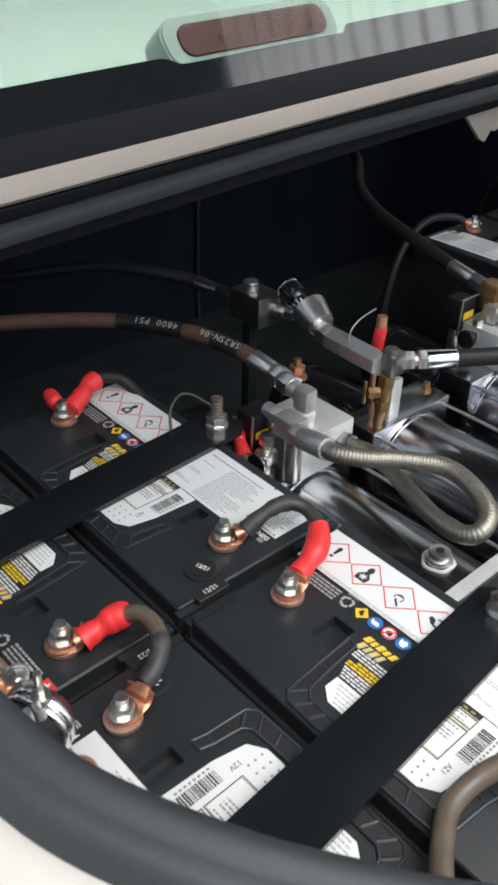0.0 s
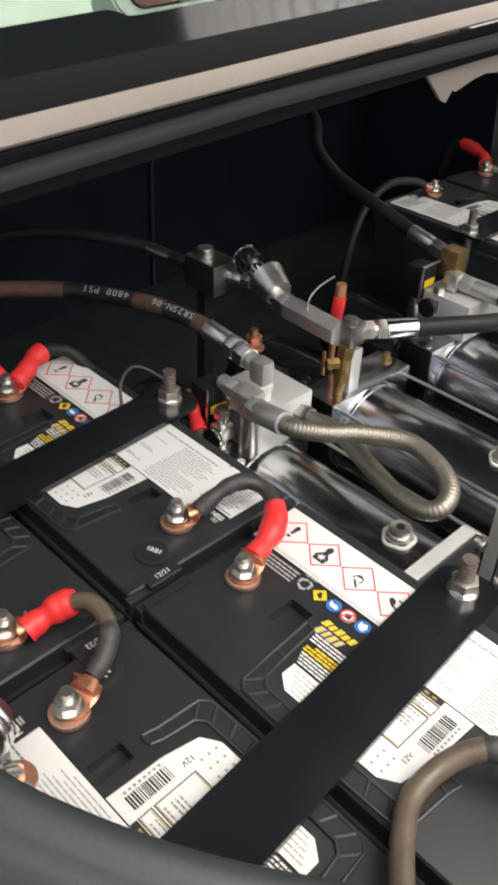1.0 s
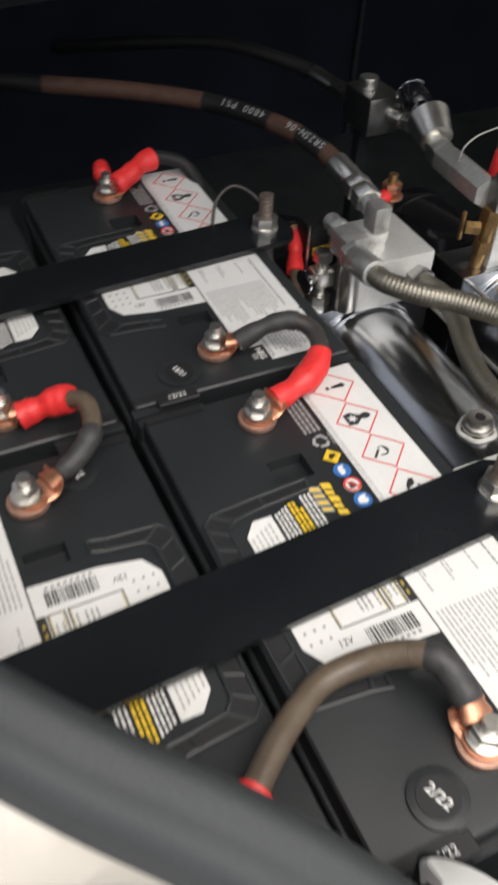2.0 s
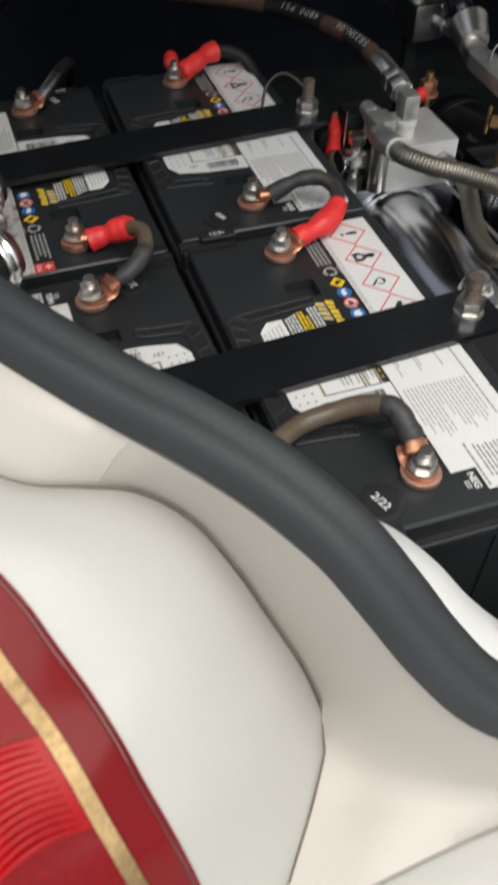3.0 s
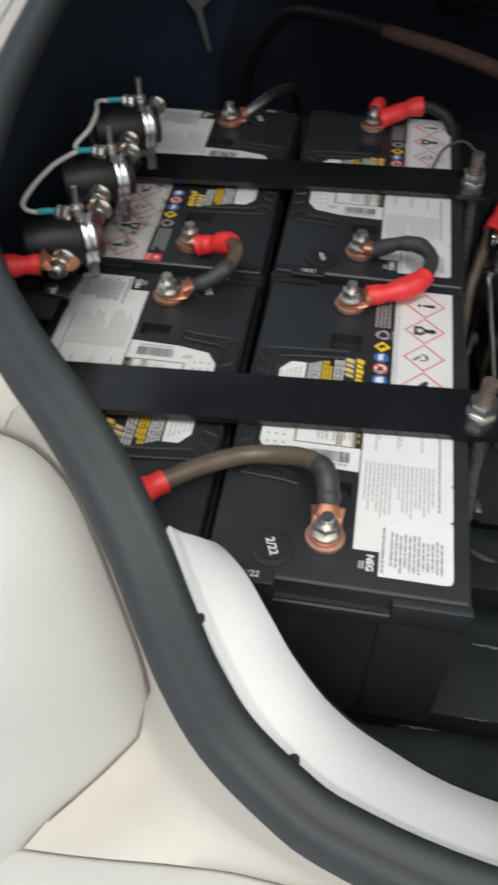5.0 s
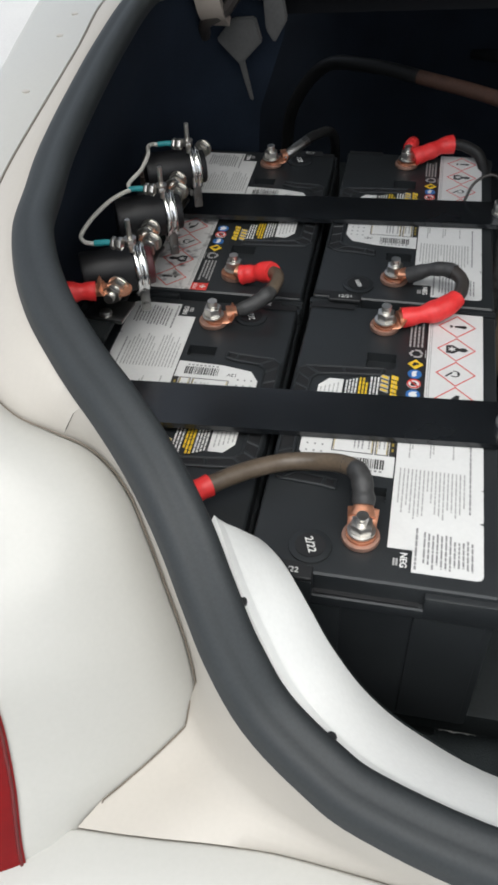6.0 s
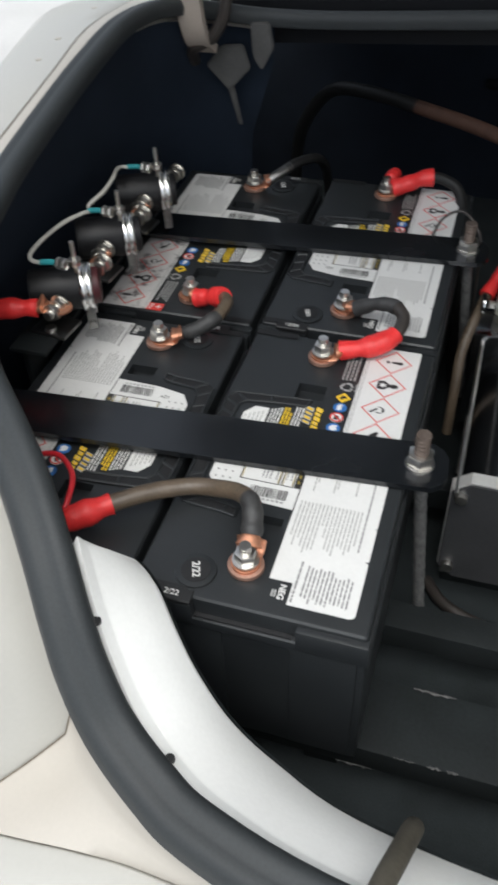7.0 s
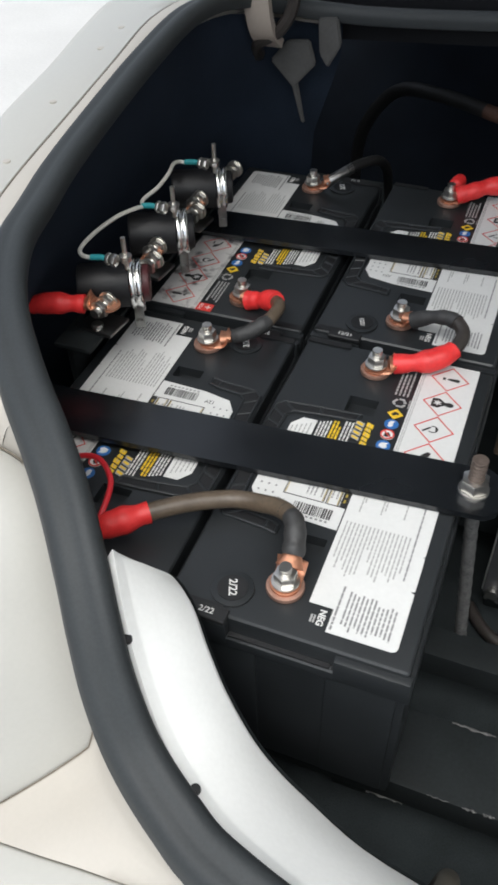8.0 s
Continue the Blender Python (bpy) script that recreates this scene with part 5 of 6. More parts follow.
# ---------------------------------------------------------------- relay solenoids beside the batteries
SOL_Y = (0.246, 0.342, 0.438)
for cy in SOL_Y:
    place = pose(-0.141, cy + 0.021, 0.757, 0, 0, 26)
    s = thing("relay_solenoid", "black relay solenoid with bright plated rings and steel studs", "solenoid", (-0.141, cy + 0.021, 0.757), "solenoids beside the batteries", 26)
    w = place.inverted() @ pose(-0.146, cy, 0.757, 0, 0, -6)
    bm = bmesh.new()
    cyl(bm, 0.0200, 0.050, (-0.022, 0, 0), "x", seg=36, bevel=0.003)
    part("body", bm, M_BLACK, s)
    bm = bmesh.new()
    cyl(bm, 0.0165, 0.014, (0.0085, 0, 0), "x", seg=36, bevel=0.003)
    part("end_face", bm, M_RED_FACE if cy == SOL_Y[0] else M_BLACK, s)
    for q, r_ in ((0.0005, 0.0224), (0.0062, 0.0218)):
        bm = bmesh.new()
        rings = []
        for k in range(40):
            a = 2 * math.pi * k / 40
            rings.append([Vector((q + 0.0034 * math.cos(b_), (r_ - 0.0030 + 0.0030 * math.sin(b_)) * math.cos(a), (r_ - 0.0030 + 0.0030 * math.sin(b_)) * math.sin(a))) for b_ in [2 * math.pi * n_ / 10 for n_ in range(10)]])
        loft(bm, [*rings, rings[0]], closed=True)
        bmesh.ops.remove_doubles(bm, verts=bm.verts, dist=1e-6)
        part("ring", bm, M_BAND, s, "bright plated ring", smooth=60)
    bm = bmesh.new()
    box(bm, 0.0085, 0.0035, 0.022, (0.0035, -0.013, -0.0265), 0.001)
    box(bm, 0.0085, 0.0035, 0.022, (0.0035, 0.013, -0.0265), 0.001)
    cyl(bm, 0.0030, 0.003, (0.0035, -0.0155, -0.0300), "y", seg=14, bevel=0.0008)
    part("bracket", bm, M_STEEL_DARK, s)
    for q in (-0.024, 0.050):
        bm = bmesh.new()
        cyl(bm, 0.0042, 0.026, (0.005, q - 0.002, 0.006), "y", seg=14, m=w)
        hexa(bm, 0.0140, 0.0055, (0.005, q + 0.002, 0.006), "y", m=w)
        hexa(bm, 0.0140, 0.0050, (0.005, q - 0.0075, 0.006), "y", m=w)
        cyl(bm, 0.0090, 0.0018, (0.005, q + 0.0060, 0.006), "y", seg=20, m=w)
        part("main_stud", bm, M_STEEL, s)
    bm = bmesh.new()
    cyl(bm, 0.0022, 0.030, (0.006, 0.012, 0.036), seg=10, m=w)
    hexa(bm, 0.0085, 0.004, (0.006, 0.012, 0.030), m=w)
    cyl(bm, 0.0055, 0.0016, (0.006, 0.012, 0.0335), seg=14, m=w)
    part("control_stud", bm, M_STEEL, s)
    bm = bmesh.new()
    hexa(bm, 0.0095, 0.0050, (0.001, 0.003, 0.033), "x", m=w)
    hexa(bm, 0.0095, 0.0035, (-0.0045, 0.003, 0.033), "x", m=w)
    part("terminal", bm, M_STEEL, s)
    bm = bmesh.new()
    tube(bm, [w @ Vector((-0.005, 0.003, 0.033)), w @ Vector((-0.012, 0.002, 0.033)), w @ Vector((-0.021, 0.000, 0.032))], 0.0026, 10)
    part("crimp_sleeve", bm, M_TEAL, s, "teal crimp sleeve")
    bm = bmesh.new()
    box(bm, 0.036, 0.030, 0.0035, (-0.012, -0.010, -0.0270), 0.001, m=w)
    foot = part("foot", bm, M_STEEL_DARK, s)
    bm = bmesh.new()
    cyl(bm, 0.0055, 0.004, (-0.012, -0.018, -0.0240), seg=18, bevel=0.0014, m=w)
    part("screw", bm, M_STEEL, foot)
for q in (0.3045, 0.4005):
    bm = bmesh.new()
    box(bm, 0.014, 0.026, 0.0028, (-0.141, q, 0.7625), 0.0008)
    solo("copper_link", bm, M_COPPER, "copper link between two solenoid studs", "link", "solenoid links")
cable("control_wire", "pale grey control wire looped between the solenoids",
      [(-0.166, 0.248, 0.7885), (-0.176, 0.249, 0.789), (-0.182, 0.258, 0.790), (-0.180, 0.280, 0.793), (-0.174, 0.310, 0.794), (-0.168, 0.334, 0.791), (-0.166, 0.343, 0.7885)],
      [(0.0, 1.0, "core", M_WIRE_WHITE, 0, "")], r=0.0019, cat="wire")
cable("control_wire", "pale grey control wire looped between the solenoids",
      [(-0.166, 0.344, 0.789), (-0.169, 0.352, 0.791), (-0.163, 0.372, 0.795), (-0.164, 0.398, 0.797), (-0.172, 0.424, 0.793), (-0.172, 0.437, 0.790), (-0.166, 0.440, 0.7885)],
      [(0.0, 1.0, "core", M_WIRE_WHITE, 0, "")], r=0.0019, cat="wire")
cable("solenoid_cable", "red-sleeved cable bolted to the first solenoid",
      [(-0.156, 0.218, 0.763), (-0.170, 0.213, 0.764), (-0.190, 0.206, 0.764), (-0.212, 0.202, 0.757), (-0.232, 0.208, 0.735), (-0.240, 0.225, 0.69), (-0.24, 0.24, 0.60), (-0.24, 0.25, 0.47)],
      [(0.04, 0.38, "sleeve", M_SLEEVE, 0.0022, "red heat-shrink sleeve"), (0.36, 1.0, "core", M_CABLE, 0, "")], lugs=[((-0.1405, 0.2225), (-0.163, 0.2155, 0.7640), 0.763)])

cable("thin_wire", "thin dark wire hanging on the front lining of the boot", [(0.646, 1.112, 0.80), (0.645, 1.111, 0.712), (0.643, 1.112, 0.65), (0.642, 1.113, 0.55), (0.642, 1.112, 0.464)],
      [(0.0, 1.0, "core", M_WIRE_DARK, 0, "")], r=0.003, cat="wire")
# rack under the batteries and pumps
rack = thing("battery_rack", "black welded steel rack under the batteries and pumps", "rack", (0, 0, 0))
for nm, sx, sy, sz, at in (("front_rail", 1.36, 0.066, 0.030, (XC, 0.0525, 0.515)), ("rail", 1.36, 0.030, 0.030, (XC, 0.155, 0.515)),
                           ("rail", 1.36, 0.030, 0.030, (XC, 0.335, 0.515)), ("rail", 1.36, 0.030, 0.030, (XC, 0.62, 0.515)),
                           ("side_rail", 0.030, 0.64, 0.030, (-0.165, 0.35, 0.484)), ("side_rail", 0.030, 0.64, 0.030, (0.145, 0.35, 0.484)),
                           ("side_rail", 0.030, 0.64, 0.030, (2 * XC - 0.145, 0.35, 0.484)), ("side_rail", 0.030, 0.64, 0.030, (2 * XC + 0.165, 0.35, 0.484)),
                           ("solenoid_shelf", 0.036, 0.30, 0.005, (-0.170, 0.35, 0.7255))):
    bm = bmesh.new()
    box(bm, sx, sy, sz, at, 0.002)
    part(nm, bm, M_RACK, rack)
for x0, x1, y, z, r in ((0.212, 0.247, 0.0845, 0.5296, 0.0013), (0.205, 0.222, 0.0200, 0.5296, 0.0005), (0.232, 0.243, 0.0200, 0.5297, 0.0009), (0.247, 0.256, 0.0202, 0.5296, 0.0010), (0.160, 0.190, 0.0196, 0.5005, 0.0008)):
    bm = bmesh.new()
    rw = random.Random(int(x0 * 1000))
    n_ = 14
    tube(bm, [Vector((x0 + (x1 - x0) * k / n_, y + rw.uniform(-0.0006, 0.0006), z + rw.uniform(-0.0006, 0.0004))) for k in range(n_ + 1)], lambda t: r * (0.35 + 0.65 * math.sin(t * math.pi) ** 0.5) * (1 + 0.35 * math.sin(t * 17 + x0 * 90)), 6)
    part("worn_edge", bm, M_WORN, rack, "edge worn to bare steel")
for q in (0.23, 0.47):
    bm = bmesh.new()
    box(bm, 0.006, 0.03, 0.252, (-0.184, q, 0.597), 0.001)
    part("shelf_post", bm, M_RACK, rack)

# ---------------------------------------------------------------- hydraulic hoses and fittings
def fitting(parent, name, mat, *shapes):
    bm = bmesh.new()
    for kind, a, b, r in shapes:
        a, b = Vector(a), Vector(b)
        if kind == "hex":
            m_ = Matrix.Translation((a + b) / 2) @ (b - a).to_track_quat('Z', 'Y').to_matrix().to_4x4()
            hexa(bm, r * 2, (b - a).length, m=m_, bevel=0.001)
        elif kind == "rod":
            m_ = Matrix.Translation((a + b) / 2) @ (b - a).to_track_quat('Z', 'Y').to_matrix().to_4x4()
            cyl(bm, r, (b - a).length, m=m_, seg=24, bevel=min(0.0012, r * 0.2))
        elif kind == "box":
            d = b - a
            box(bm, abs(d.x), abs(d.y), abs(d.z), (a + b) / 2, r)
        elif kind == "cone":
            m_ = Matrix.Translation((a + b) / 2) @ (b - a).to_track_quat('Z', 'Y').to_matrix().to_4x4()
            cyl(bm, r, (b - a).length, r2=r * 0.75, m=m_, seg=24)
    return part(name, bm, mat, parent)


# first pump: elbow, tee, solenoid valve and drain tap on the block
v1 = thing("valve_assembly", "steel fittings, black coil and drain tap on a pump block", "valve", (0, 0, 0), "valves on the pumps")
fitting(v1, "elbow_ring", M_SEALANT, ("rod", (0.2825, 0.477, 0.678), (0.2825, 0.477, 0.690), 0.0100), ("rod", (0.2825, 0.477, 0.690), (0.2825, 0.477, 0.697), 0.0112))
fitting(v1, "elbow", M_ZINC, ("box", (0.2735, 0.468, 0.697), (0.2915, 0.489, 0.7235), 0.005), ("rod", (0.284, 0.488, 0.712), (0.286, 0.504, 0.713), 0.0100))
fitting(v1, "hose_nut", M_STEEL, ("hex", (0.286, 0.500, 0.713), (0.2875, 0.516, 0.714), 0.0110), ("hex", (0.2875, 0.518, 0.714), (0.289, 0.532, 0.715), 0.0112), ("rod", (0.289, 0.532, 0.715), (0.288, 0.566, 0.719), 0.0112))
fitting(v1, "coil", M_BLACK, ("box", (0.226, 0.494, 0.656), (0.258, 0.524, 0.700), 0.006))
fitting(v1, "coil_label", M_YELLOW, ("box", (0.2285, 0.4928, 0.674), (0.2460, 0.4938, 0.682), 0.0))
fitting(v1, "coil_frame", M_STEEL, ("box", (0.2235, 0.4935, 0.653), (0.2250, 0.4960, 0.703), 0.0004), ("rod", (0.252, 0.486, 0.684), (0.252, 0.495, 0.684), 0.0075))
fitting(v1, "tee", M_ZINC, ("box", (0.2330, 0.446, 0.6900), (0.2560, 0.474, 0.7130), 0.003), ("hex", (0.2385, 0.446, 0.702), (0.2365, 0.434, 0.703), 0.0108), ("rod", (0.246, 0.470, 0.704), (0.2465, 0.498, 0.7035), 0.0080), ("hex", (0.2462, 0.476, 0.7035), (0.2464, 0.488, 0.7035), 0.0085))
fitting(v1, "tee_stem", M_STEEL, ("rod", (0.250, 0.462, 0.631), (0.250, 0.462, 0.691), 0.0092))
fitting(v1, "drain_tap", M_STEEL, ("hex", (0.232, 0.480, 0.630), (0.232, 0.480, 0.642), 0.0092), ("rod", (0.232, 0.480, 0.642), (0.232, 0.480, 0.655), 0.0058), ("box", (0.2225, 0.4705, 0.652), (0.2415, 0.4895, 0.668), 0.003), ("rod", (0.232, 0.480, 0.668), (0.232, 0.480, 0.676), 0.006), ("hex", (0.232, 0.480, 0.675), (0.232, 0.480, 0.686), 0.0075), ("rod", (0.2225, 0.476, 0.661), (0.214, 0.472, 0.664), 0.0042))
fitting(v1, "tap_knob", M_BLACK, ("rod", (0.2125, 0.4715, 0.664), (0.2085, 0.4712, 0.664), 0.0108))
fitting(v1, "knob_rim", M_CHROME, ("rod", (0.2108, 0.4714, 0.664), (0.2098, 0.4713, 0.664), 0.0116))
fitting(v1, "block_plug", M_STEEL_DARK, ("hex", (0.318, 0.4535, 0.655), (0.318, 0.441, 0.655), 0.0115))

# second pump: check valve, slow-down with a domed cap, brass stem, tee
v2 = thing("valve_assembly", "hex check valve, chrome cap and brass stem on a pump block", "valve", (0, 0, 0), "valves on the pumps")
fitting(v2, "check_valve", M_ZINC, ("hex", (0.411, 0.562, 0.706), (0.404, 0.480, 0.708), 0.0132))
fitting(v2, "valve_nut", M_STEEL, ("hex", (0.4135, 0.580, 0.708), (0.411, 0.562, 0.706), 0.012), ("rod", (0.415, 0.594, 0.711), (0.4125, 0.572, 0.707), 0.010))
fitting(v2, "valve_cup", M_STEEL, ("cone", (0.4225, 0.614, 0.7225), (0.4165, 0.586, 0.7130), 0.0225))
fitting(v2, "cap_body", M_CHROME, ("rod", (0.4215, 0.610, 0.7215), (0.4225, 0.640, 0.7310), 0.0100))
fitting(v2, "cap_knob", M_MOTOR, ("rod", (0.4222, 0.634, 0.7295), (0.4235, 0.655, 0.7360), 0.0150))
fitting(v2, "knob_rim", M_CHROME, ("rod", (0.4232, 0.6515, 0.7350), (0.4236, 0.654, 0.7358), 0.0158))
fitting(v2, "knob_nut", M_STEEL, ("hex", (0.4236, 0.654, 0.7358), (0.4242, 0.660, 0.7378), 0.0072))
fitting(v2, "tee", M_STEEL_DARK, ("box", (0.404, 0.464, 0.694), (0.430, 0.488, 0.722), 0.005), ("rod", (0.412, 0.474, 0.720), (0.412, 0.474, 0.728), 0.008))
fitting(v2, "hose_nut", M_STEEL, ("hex", (0.428, 0.472, 0.708), (0.440, 0.464, 0.708), 0.0100), ("rod", (0.440, 0.464, 0.708), (0.444, 0.4615, 0.708), 0.008), ("hex", (0.444, 0.4615, 0.708), (0.452, 0.456, 0.708), 0.0104))
fitting(v2, "chrome_ferrule", M_CHROME, ("rod", (0.452, 0.456, 0.708), (0.482, 0.436, 0.708), 0.0112))
fitting(v2, "brass_stem", M_BRASS, ("rod", (0.411, 0.480, 0.628), (0.411, 0.477, 0.650), 0.0062), ("hex", (0.411, 0.477, 0.648), (0.411, 0.476, 0.660), 0.0078), ("rod", (0.411, 0.476, 0.660), (0.411, 0.475, 0.680), 0.0070), ("hex", (0.411, 0.475, 0.680), (0.411, 0.474, 0.696), 0.0088))
fitting(v2, "bleed_tap", M_BRASS, ("hex", (0.400, 0.474, 0.676), (0.388, 0.482, 0.676), 0.006), ("box", (0.384, 0.482, 0.662), (0.387, 0.486, 0.692), 0.001))
fitting(v2, "red_cap", M_SLEEVE, ("rod", (0.4425, 0.519, 0.697), (0.4425, 0.516, 0.728), 0.0072))
fitting(v2, "cap_lug", M_COPPER, ("rod", (0.4425, 0.516, 0.728), (0.4425, 0.516, 0.743), 0.0062), ("rod", (0.4425, 0.520, 0.60), (0.4425, 0.519, 0.699), 0.004))
bm = bmesh.new()
tube(bm, spline([(0.402, 0.53, 0.712), (0.404, 0.53, 0.724), (0.408, 0.53, 0.733), (0.421, 0.53, 0.741), (0.446, 0.53, 0.746)], 6), 0.0009, 8)
part("wire_clip", bm, M_STEEL, v2)
fitting(v2, "side_block", M_ALU, ("box", (0.418, 0.470, 0.629), (0.436, 0.486, 0.684), 0.0015))
fitting(v2, "small_stud", M_BRASS, ("rod", (0.462, 0.455, 0.660), (0.462, 0.455, 0.675), 0.004), ("hex", (0.462, 0.455, 0.662), (0.462, 0.455, 0.668), 0.006))

# motor leads on the first pump
v3 = thing("motor_terminal", "copper motor stud with a red lug behind the first pump", "terminal", (0, 0, 0))
fitting(v3, "stud", M_BRASS, ("rod", (0.352, 0.560, 0.610), (0.352, 0.560, 0.700), 0.0045))
fitting(v3, "nut", M_COPPER, ("hex", (0.352, 0.560, 0.682), (0.352, 0.560, 0.691), 0.0085), ("rod", (0.352, 0.560, 0.675), (0.352, 0.560, 0.678), 0.0125))
fitting(v3, "red_lug", M_SLEEVE, ("rod", (0.345, 0.557, 0.680), (0.326, 0.550, 0.672), 0.0072))
cable("motor_cable", "motor cable with a red sleeve beside the first pump",
      [(0.229, 0.530, 0.682), (0.222, 0.514, 0.675), (0.212, 0.492, 0.661), (0.203, 0.462, 0.643), (0.197, 0.440, 0.620), (0.197, 0.42, 0.58), (0.197, 0.41, 0.53)],
      [(0.07, 0.34, "sleeve", M_SLEEVE, 0.002, "red heat-shrink sleeve"), (0.0, 0.10, "lug", M_COPPER, 0, "copper lug"), (0.32, 1.0, "core", M_CABLE_BROWN, 0, "")], r=0.0055)

# third valve set on the fourth pump
v4 = thing("valve_assembly", "steel fittings, brass elbow and black coil on a pump block", "valve", (0, 0, 0), "valves on the pumps")
fitting(v4, "elbow", M_BRASS, ("box", (0.652, 0.500, 0.690), (0.676, 0.526, 0.728), 0.003), ("rod", (0.664, 0.512, 0.675), (0.664, 0.512, 0.692), 0.009))
fitting(v4, "hose_nut", M_STEEL, ("hex", (0.666, 0.526, 0.715), (0.670, 0.548, 0.717), 0.0105), ("rod", (0.670, 0.548, 0.717), (0.676, 0.590, 0.722), 0.0105))
fitting(v4, "coil", M_BLACK, ("box", (0.616, 0.522, 0.664), (0.648, 0.552, 0.708), 0.006))
fitting(v4, "coil_label", M_YELLOW, ("box", (0.619, 0.5208, 0.682), (0.640, 0.5218, 0.692), 0.0))
fitting(v4, "coil_plate", M_STEEL, ("box", (0.6130, 0.5215, 0.660), (0.6148, 0.525, 0.712), 0.0004), ("box", (0.6130, 0.5215, 0.710), (0.650, 0.525, 0.7116), 0.0004), ("rod", (0.630, 0.535, 0.628), (0.630, 0.535, 0.670), 0.010))
fitting(v4, "tee", M_ZINC, ("box", (0.640, 0.488, 0.680), (0.660, 0.508, 0.704), 0.003), ("hex", (0.655, 0.490, 0.692), (0.658, 0.472, 0.690), 0.0105), ("rod", (0.658, 0.472, 0.690), (0.662, 0.425, 0.688), 0.0115))
fitting(v4, "drain_tap", M_STEEL, ("hex", (0.630, 0.505, 0.629), (0.630, 0.505, 0.655), 0.008), ("box", (0.621, 0.496, 0.655), (0.640, 0.514, 0.672), 0.002), ("hex", (0.630, 0.505, 0.672), (0.630, 0.505, 0.688), 0.0065), ("rod", (0.621, 0.505, 0.664), (0.612, 0.505, 0.664), 0.004))
fitting(v4, "tap_knob", M_BLACK, ("rod", (0.612, 0.505, 0.664), (0.606, 0.505, 0.664), 0.0125))

# second block fitting behind, on the dark hose
v5 = thing("hose_manifold", "dark steel hose manifold block with a pale plug", "manifold", (0, 0, 0))
fitting(v5, "block", M_STEEL_DARK, ("box", (0.379, 0.658, 0.690), (0.418, 0.712, 0.730), 0.002))
fitting(v5, "plug", M_STEEL, ("rod", (0.394, 0.690, 0.730), (0.394, 0.690, 0.742), 0.010))
fitting(v5, "nipple", M_STEEL, ("rod", (0.409, 0.660, 0.709), (0.414, 0.645, 0.709), 0.0095), ("hex", (0.414, 0.647, 0.709), (0.418, 0.634, 0.709), 0.0080))
fitting(v5, "hose_nut", M_STEEL_DARK, ("hex", (0.386, 0.715, 0.712), (0.383, 0.740, 0.714), 0.009), ("rod", (0.383, 0.740, 0.714), (0.374, 0.775, 0.718), 0.0085))
fitting(v5, "support", M_RACK, ("box", (0.385, 0.68, 0.46), (0.400, 0.695, 0.69), 0.001))


def hose(label, points, mats, r, ridges=0):
    """A hose in bands of material along its length."""
    c = thing("hydraulic_hose", label, "hose", (0, 0, 0), "hydraulic hoses")
    line = spline(points, 40 if not ridges else 46)
    n = len(line) - 1
    for a, b, mat, nm in mats:
        bm = bmesh.new()
        tube(bm, line[int(a * n):int(b * n) + 1], (lambda t: r * (1 + 0.017 * math.sin(t * ridges * 2 * math.pi))) if ridges else r, 16, cap=True)
        part(nm, bm, mat, c)
    return c, line


# the last black band paints the hose's far end as unlit
h1, l1 = hose("rubber pressure hose with worn brown bands and printing", [(0.288, 0.562, 0.7190), (0.284, 0.595, 0.722), (0.270, 0.65, 0.723), (0.230, 0.724, 0.722), (0.168, 0.781, 0.721), (0.095, 0.828, 0.720), (0.01, 0.878, 0.718), (-0.06, 0.920, 0.700), (-0.11, 0.95, 0.63), (-0.125, 0.97, 0.55), (-0.125, 0.975, 0.468)],
     [(0.0, 0.07, M_HOSE, "band"), (0.07, 0.155, M_HOSE_BLACK, "band"), (0.155, 0.215, M_HOSE, "band"), (0.215, 0.315, M_HOSE_BLACK, "band"), (0.315, 0.52, M_HOSE, "band"), (0.52, 1.0, M_HOSE_BLACK, "band")], 0.0095)


def braid(bm, line, r, turns, strands, depth, around=56):
    """A woven sleeve: strands that wind both ways, over and under, along the line."""
    rings, n, run = [], len(line), 0.0
    ref = Vector((0.13, 0.21, 0.97))
    for i, p in enumerate(line):
        if i:
            run += (p - line[i - 1]).length
        d = (line[min(i + 1, n - 1)] - line[max(i - 1, 0)]).normalized()
        side_ = d.cross(ref).normalized()
        ref = side_.cross(d).normalized()
        ph = run * turns * 2 * math.pi
        ring = []
        for k in range(around):
            a = 2 * math.pi * k / around
            h = math.sin(strands * a + ph) * math.sin(strands * a - ph)
            ring.append(p + (side_ * math.cos(a) + ref * math.sin(a)) * (r + depth * h))
        rings.append(ring)
    return loft(bm, rings, closed=True)


def hose_text(parent, line, i, text, size):
    """Printing along a hose, letter by letter, facing up and back."""
    bm = bmesh.new()
    dist, k = 0.0, i
    for n_ch, ch in enumerate(text):
        want = n_ch * size * 0.66
        while k < len(line) - 4 and dist + (line[k + 1] - line[k]).length < want:
            dist += (line[k + 1] - line[k]).length
            k += 1
        p = line[k] + (line[k + 1] - line[k]).normalized() * (want - dist)
        d = (line[k + 2] - line[k - 2]).normalized()
        n_ = Vector((-0.35, -0.55, 0.75))
        n_ = (n_ - d * n_.dot(d)).normalized()
        y_ = n_.cross(d)
        m_ = Matrix((tuple(d) + (0,), tuple(y_) + (0,), tuple(n_) + (0,), (0, 0, 0, 1))).transposed()
        m_.translation = p + n_ * 0.0097
        if ch != " ":
            one = letters(ch, size, m_)
            me = bpy.data.meshes.new("letter")
            one.to_mesh(me)
            one.free()
            bm.from_mesh(me)
            bpy.data.meshes.remove(me)
    part("writing", bm, M_INK_PALE, parent)


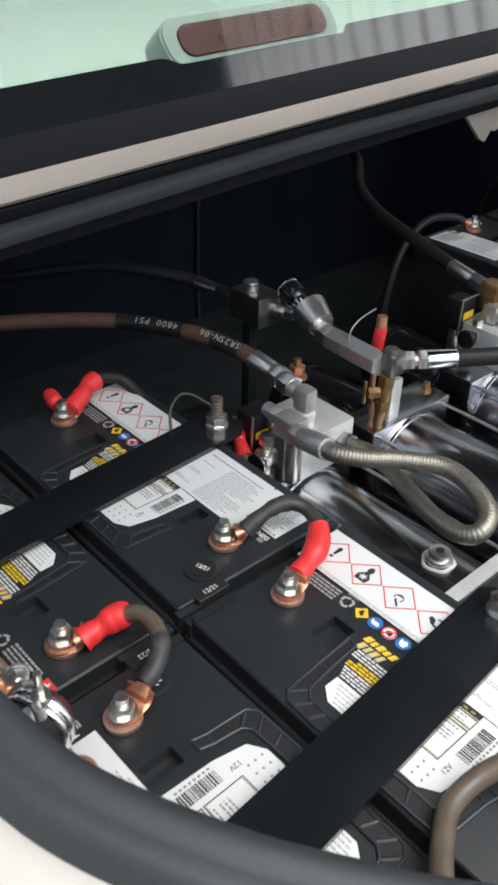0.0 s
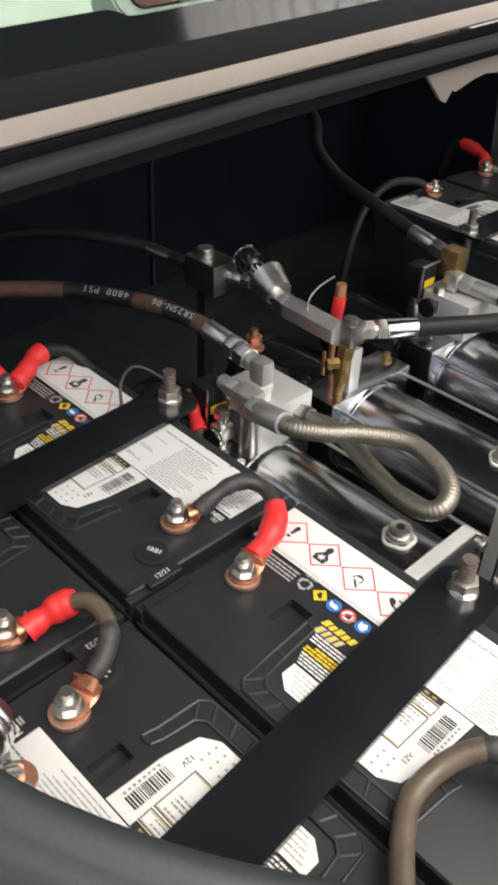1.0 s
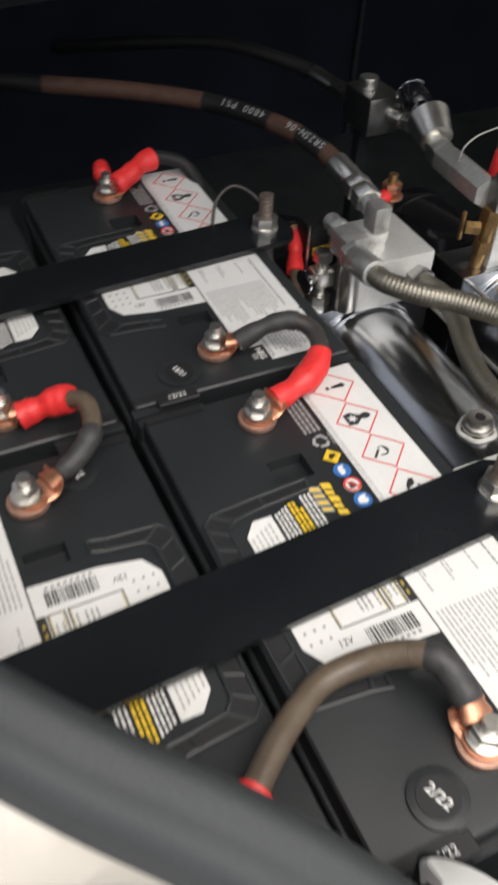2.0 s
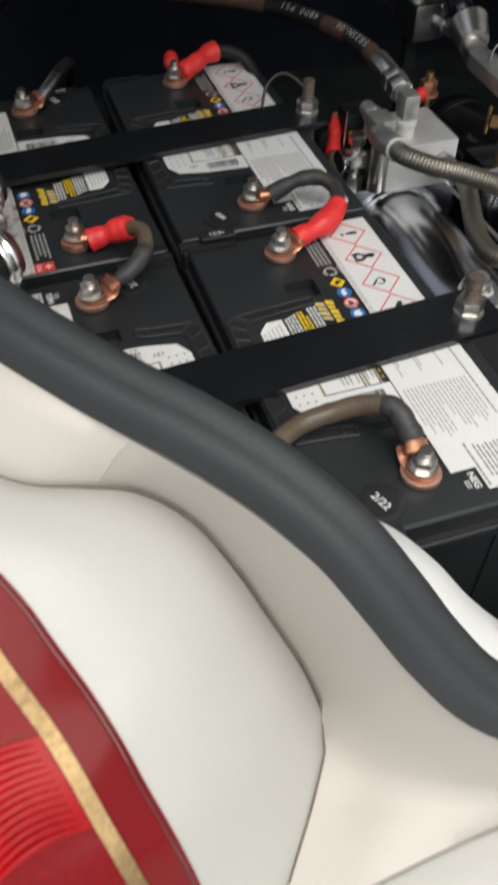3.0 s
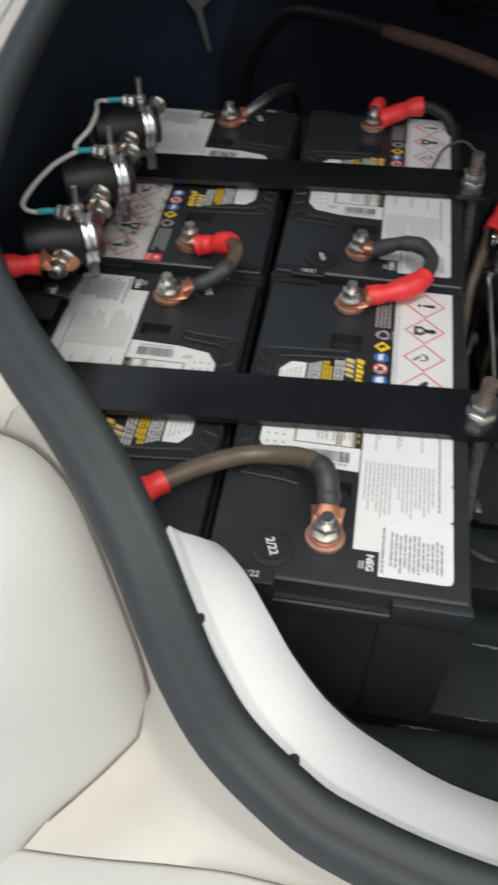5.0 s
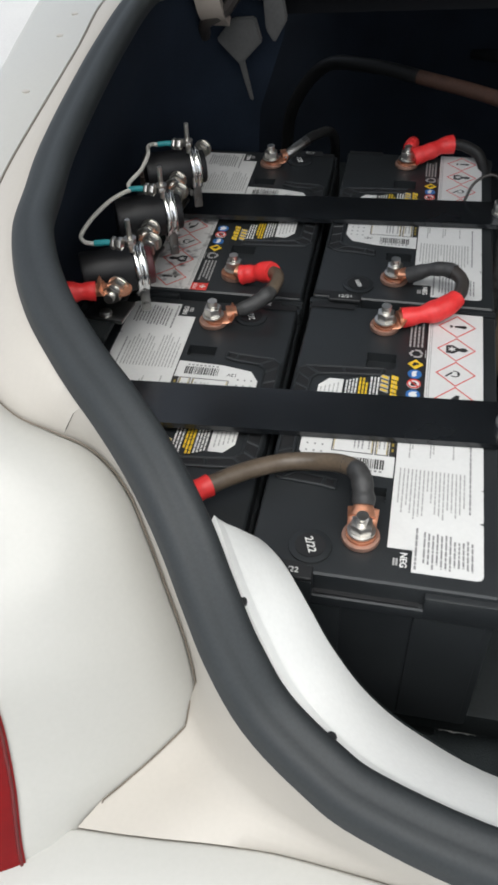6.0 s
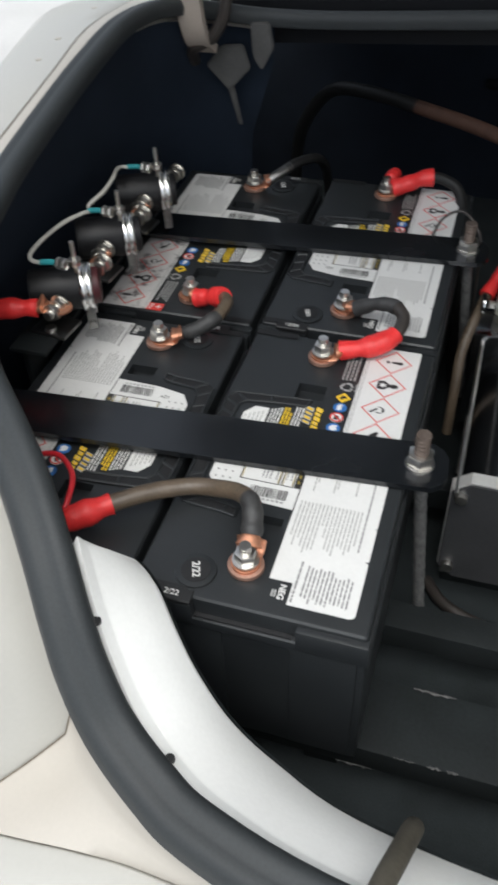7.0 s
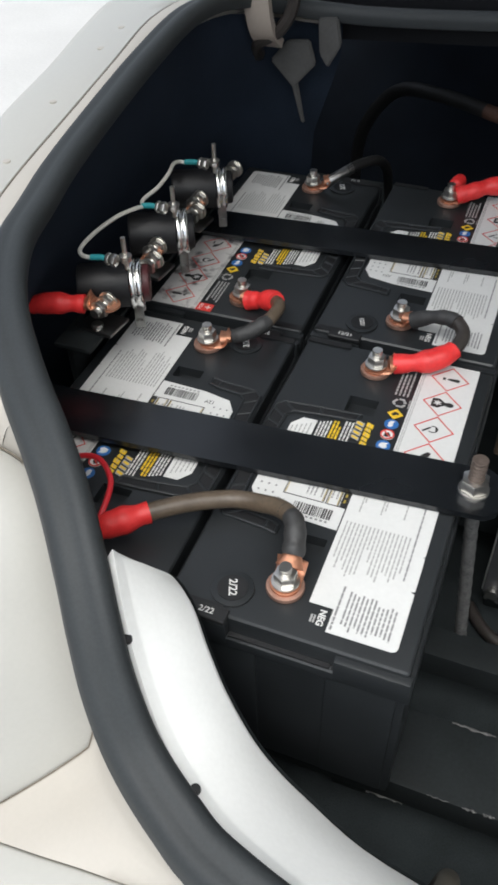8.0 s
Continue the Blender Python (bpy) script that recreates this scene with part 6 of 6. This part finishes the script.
hose_text(h1, l1, int(len(l1) * 0.225), "4800 PSI", 0.011)
hose_text(h1, l1, int(len(l1) * 0.075), "SR2SN-06", 0.011)
hose("dark rubber hose leading off behind the pumps", [(0.376, 0.770, 0.718), (0.368, 0.79, 0.719), (0.345, 0.825, 0.722), (0.300, 0.89, 0.722), (0.22, 0.98, 0.70), (0.16, 1.11, 0.66)],
     [(0.0, 1.0, M_HOSE_BLACK, "tube")], 0.008)
hose("black rubber hose rising behind the far pump", [(0.675, 0.585, 0.722), (0.682, 0.62, 0.727), (0.69, 0.68, 0.738), (0.715, 0.76, 0.745), (0.78, 0.86, 0.75), (0.88, 0.96, 0.76), (0.95, 1.11, 0.78)],
     [(0.0, 1.0, M_HOSE_BLACK, "tube")], 0.0095)
hose("black rubber hose from the chrome ferrule", [(0.480, 0.4375, 0.708), (0.51, 0.4175, 0.708), (0.56, 0.39, 0.706), (0.60, 0.385, 0.70), (0.64, 0.405, 0.692), (0.66, 0.43, 0.689)],
     [(0.0, 1.0, M_HOSE_BLACK, "tube")], 0.0105)
# braided hose, both legs
hb = thing("hydraulic_hose", "braided stainless steel hose looped over two pumps", "hose", (0, 0, 0), "hydraulic hoses")
bm = bmesh.new()
braid(bm, spline([(0.2330, 0.400, 0.710), (0.236, 0.386, 0.710), (0.254, 0.366, 0.708), (0.280, 0.345, 0.706), (0.304, 0.312, 0.704), (0.300, 0.275, 0.700), (0.287, 0.252, 0.694), (0.270, 0.248, 0.686), (0.262, 0.262, 0.680), (0.268, 0.295, 0.676), (0.285, 0.335, 0.672), (0.305, 0.375, 0.666), (0.320, 0.415, 0.659), (0.319, 0.442, 0.655)], 70), 0.0088, 150, 13, 0.00022, 84)
part("braid", bm, M_BRAID, hb, smooth=80)
fitting(hb, "ferrule", M_ZINC, ("rod", (0.2368, 0.436, 0.703), (0.2325, 0.398, 0.711), 0.0115))

# lapped sheet wall and dark roof of the shed beside the car, mirrored in the rear window
shed_wall = tagged(new("wall_shed"), "pale lapped sheet wall beside the car", "wall", kind="structure")
bm = bmesh.new()
prism(bm, [(2.90, 0.0), (2.855, 0.0), (2.875, 0.122), (2.90, 0.122)], -2.5, 4.5, Matrix.Rotation(radians(90), 4, 'X') @ Matrix.Translation((0, 0, -2.0)))
sheet_mesh = finish("sheet", bm, M_SHEET)
for k in range(29):
    ob = new("sheet", sheet_mesh)
    ob.parent = shed_wall
    ob.location = (0, 0, 0.148 * k)
# unseen backing, added so the gaps between the sheets mirror as dark lines
bm = bmesh.new()
box(bm, 0.04, 7.0, 4.3, (2.95, 1.5, 2.15))
solo("wall_backing", bm, M_DECK, "dark backing added to darken the gaps in the sheet wall", "wall", kind="structure")
bm = bmesh.new()
box(bm, 3.3, 6.4, 0.08, (1.3, 3.75, 4.42))
solo("ceiling_shed", bm, M_DECK, "dark underside of the shed roof", "ceiling", kind="structure")
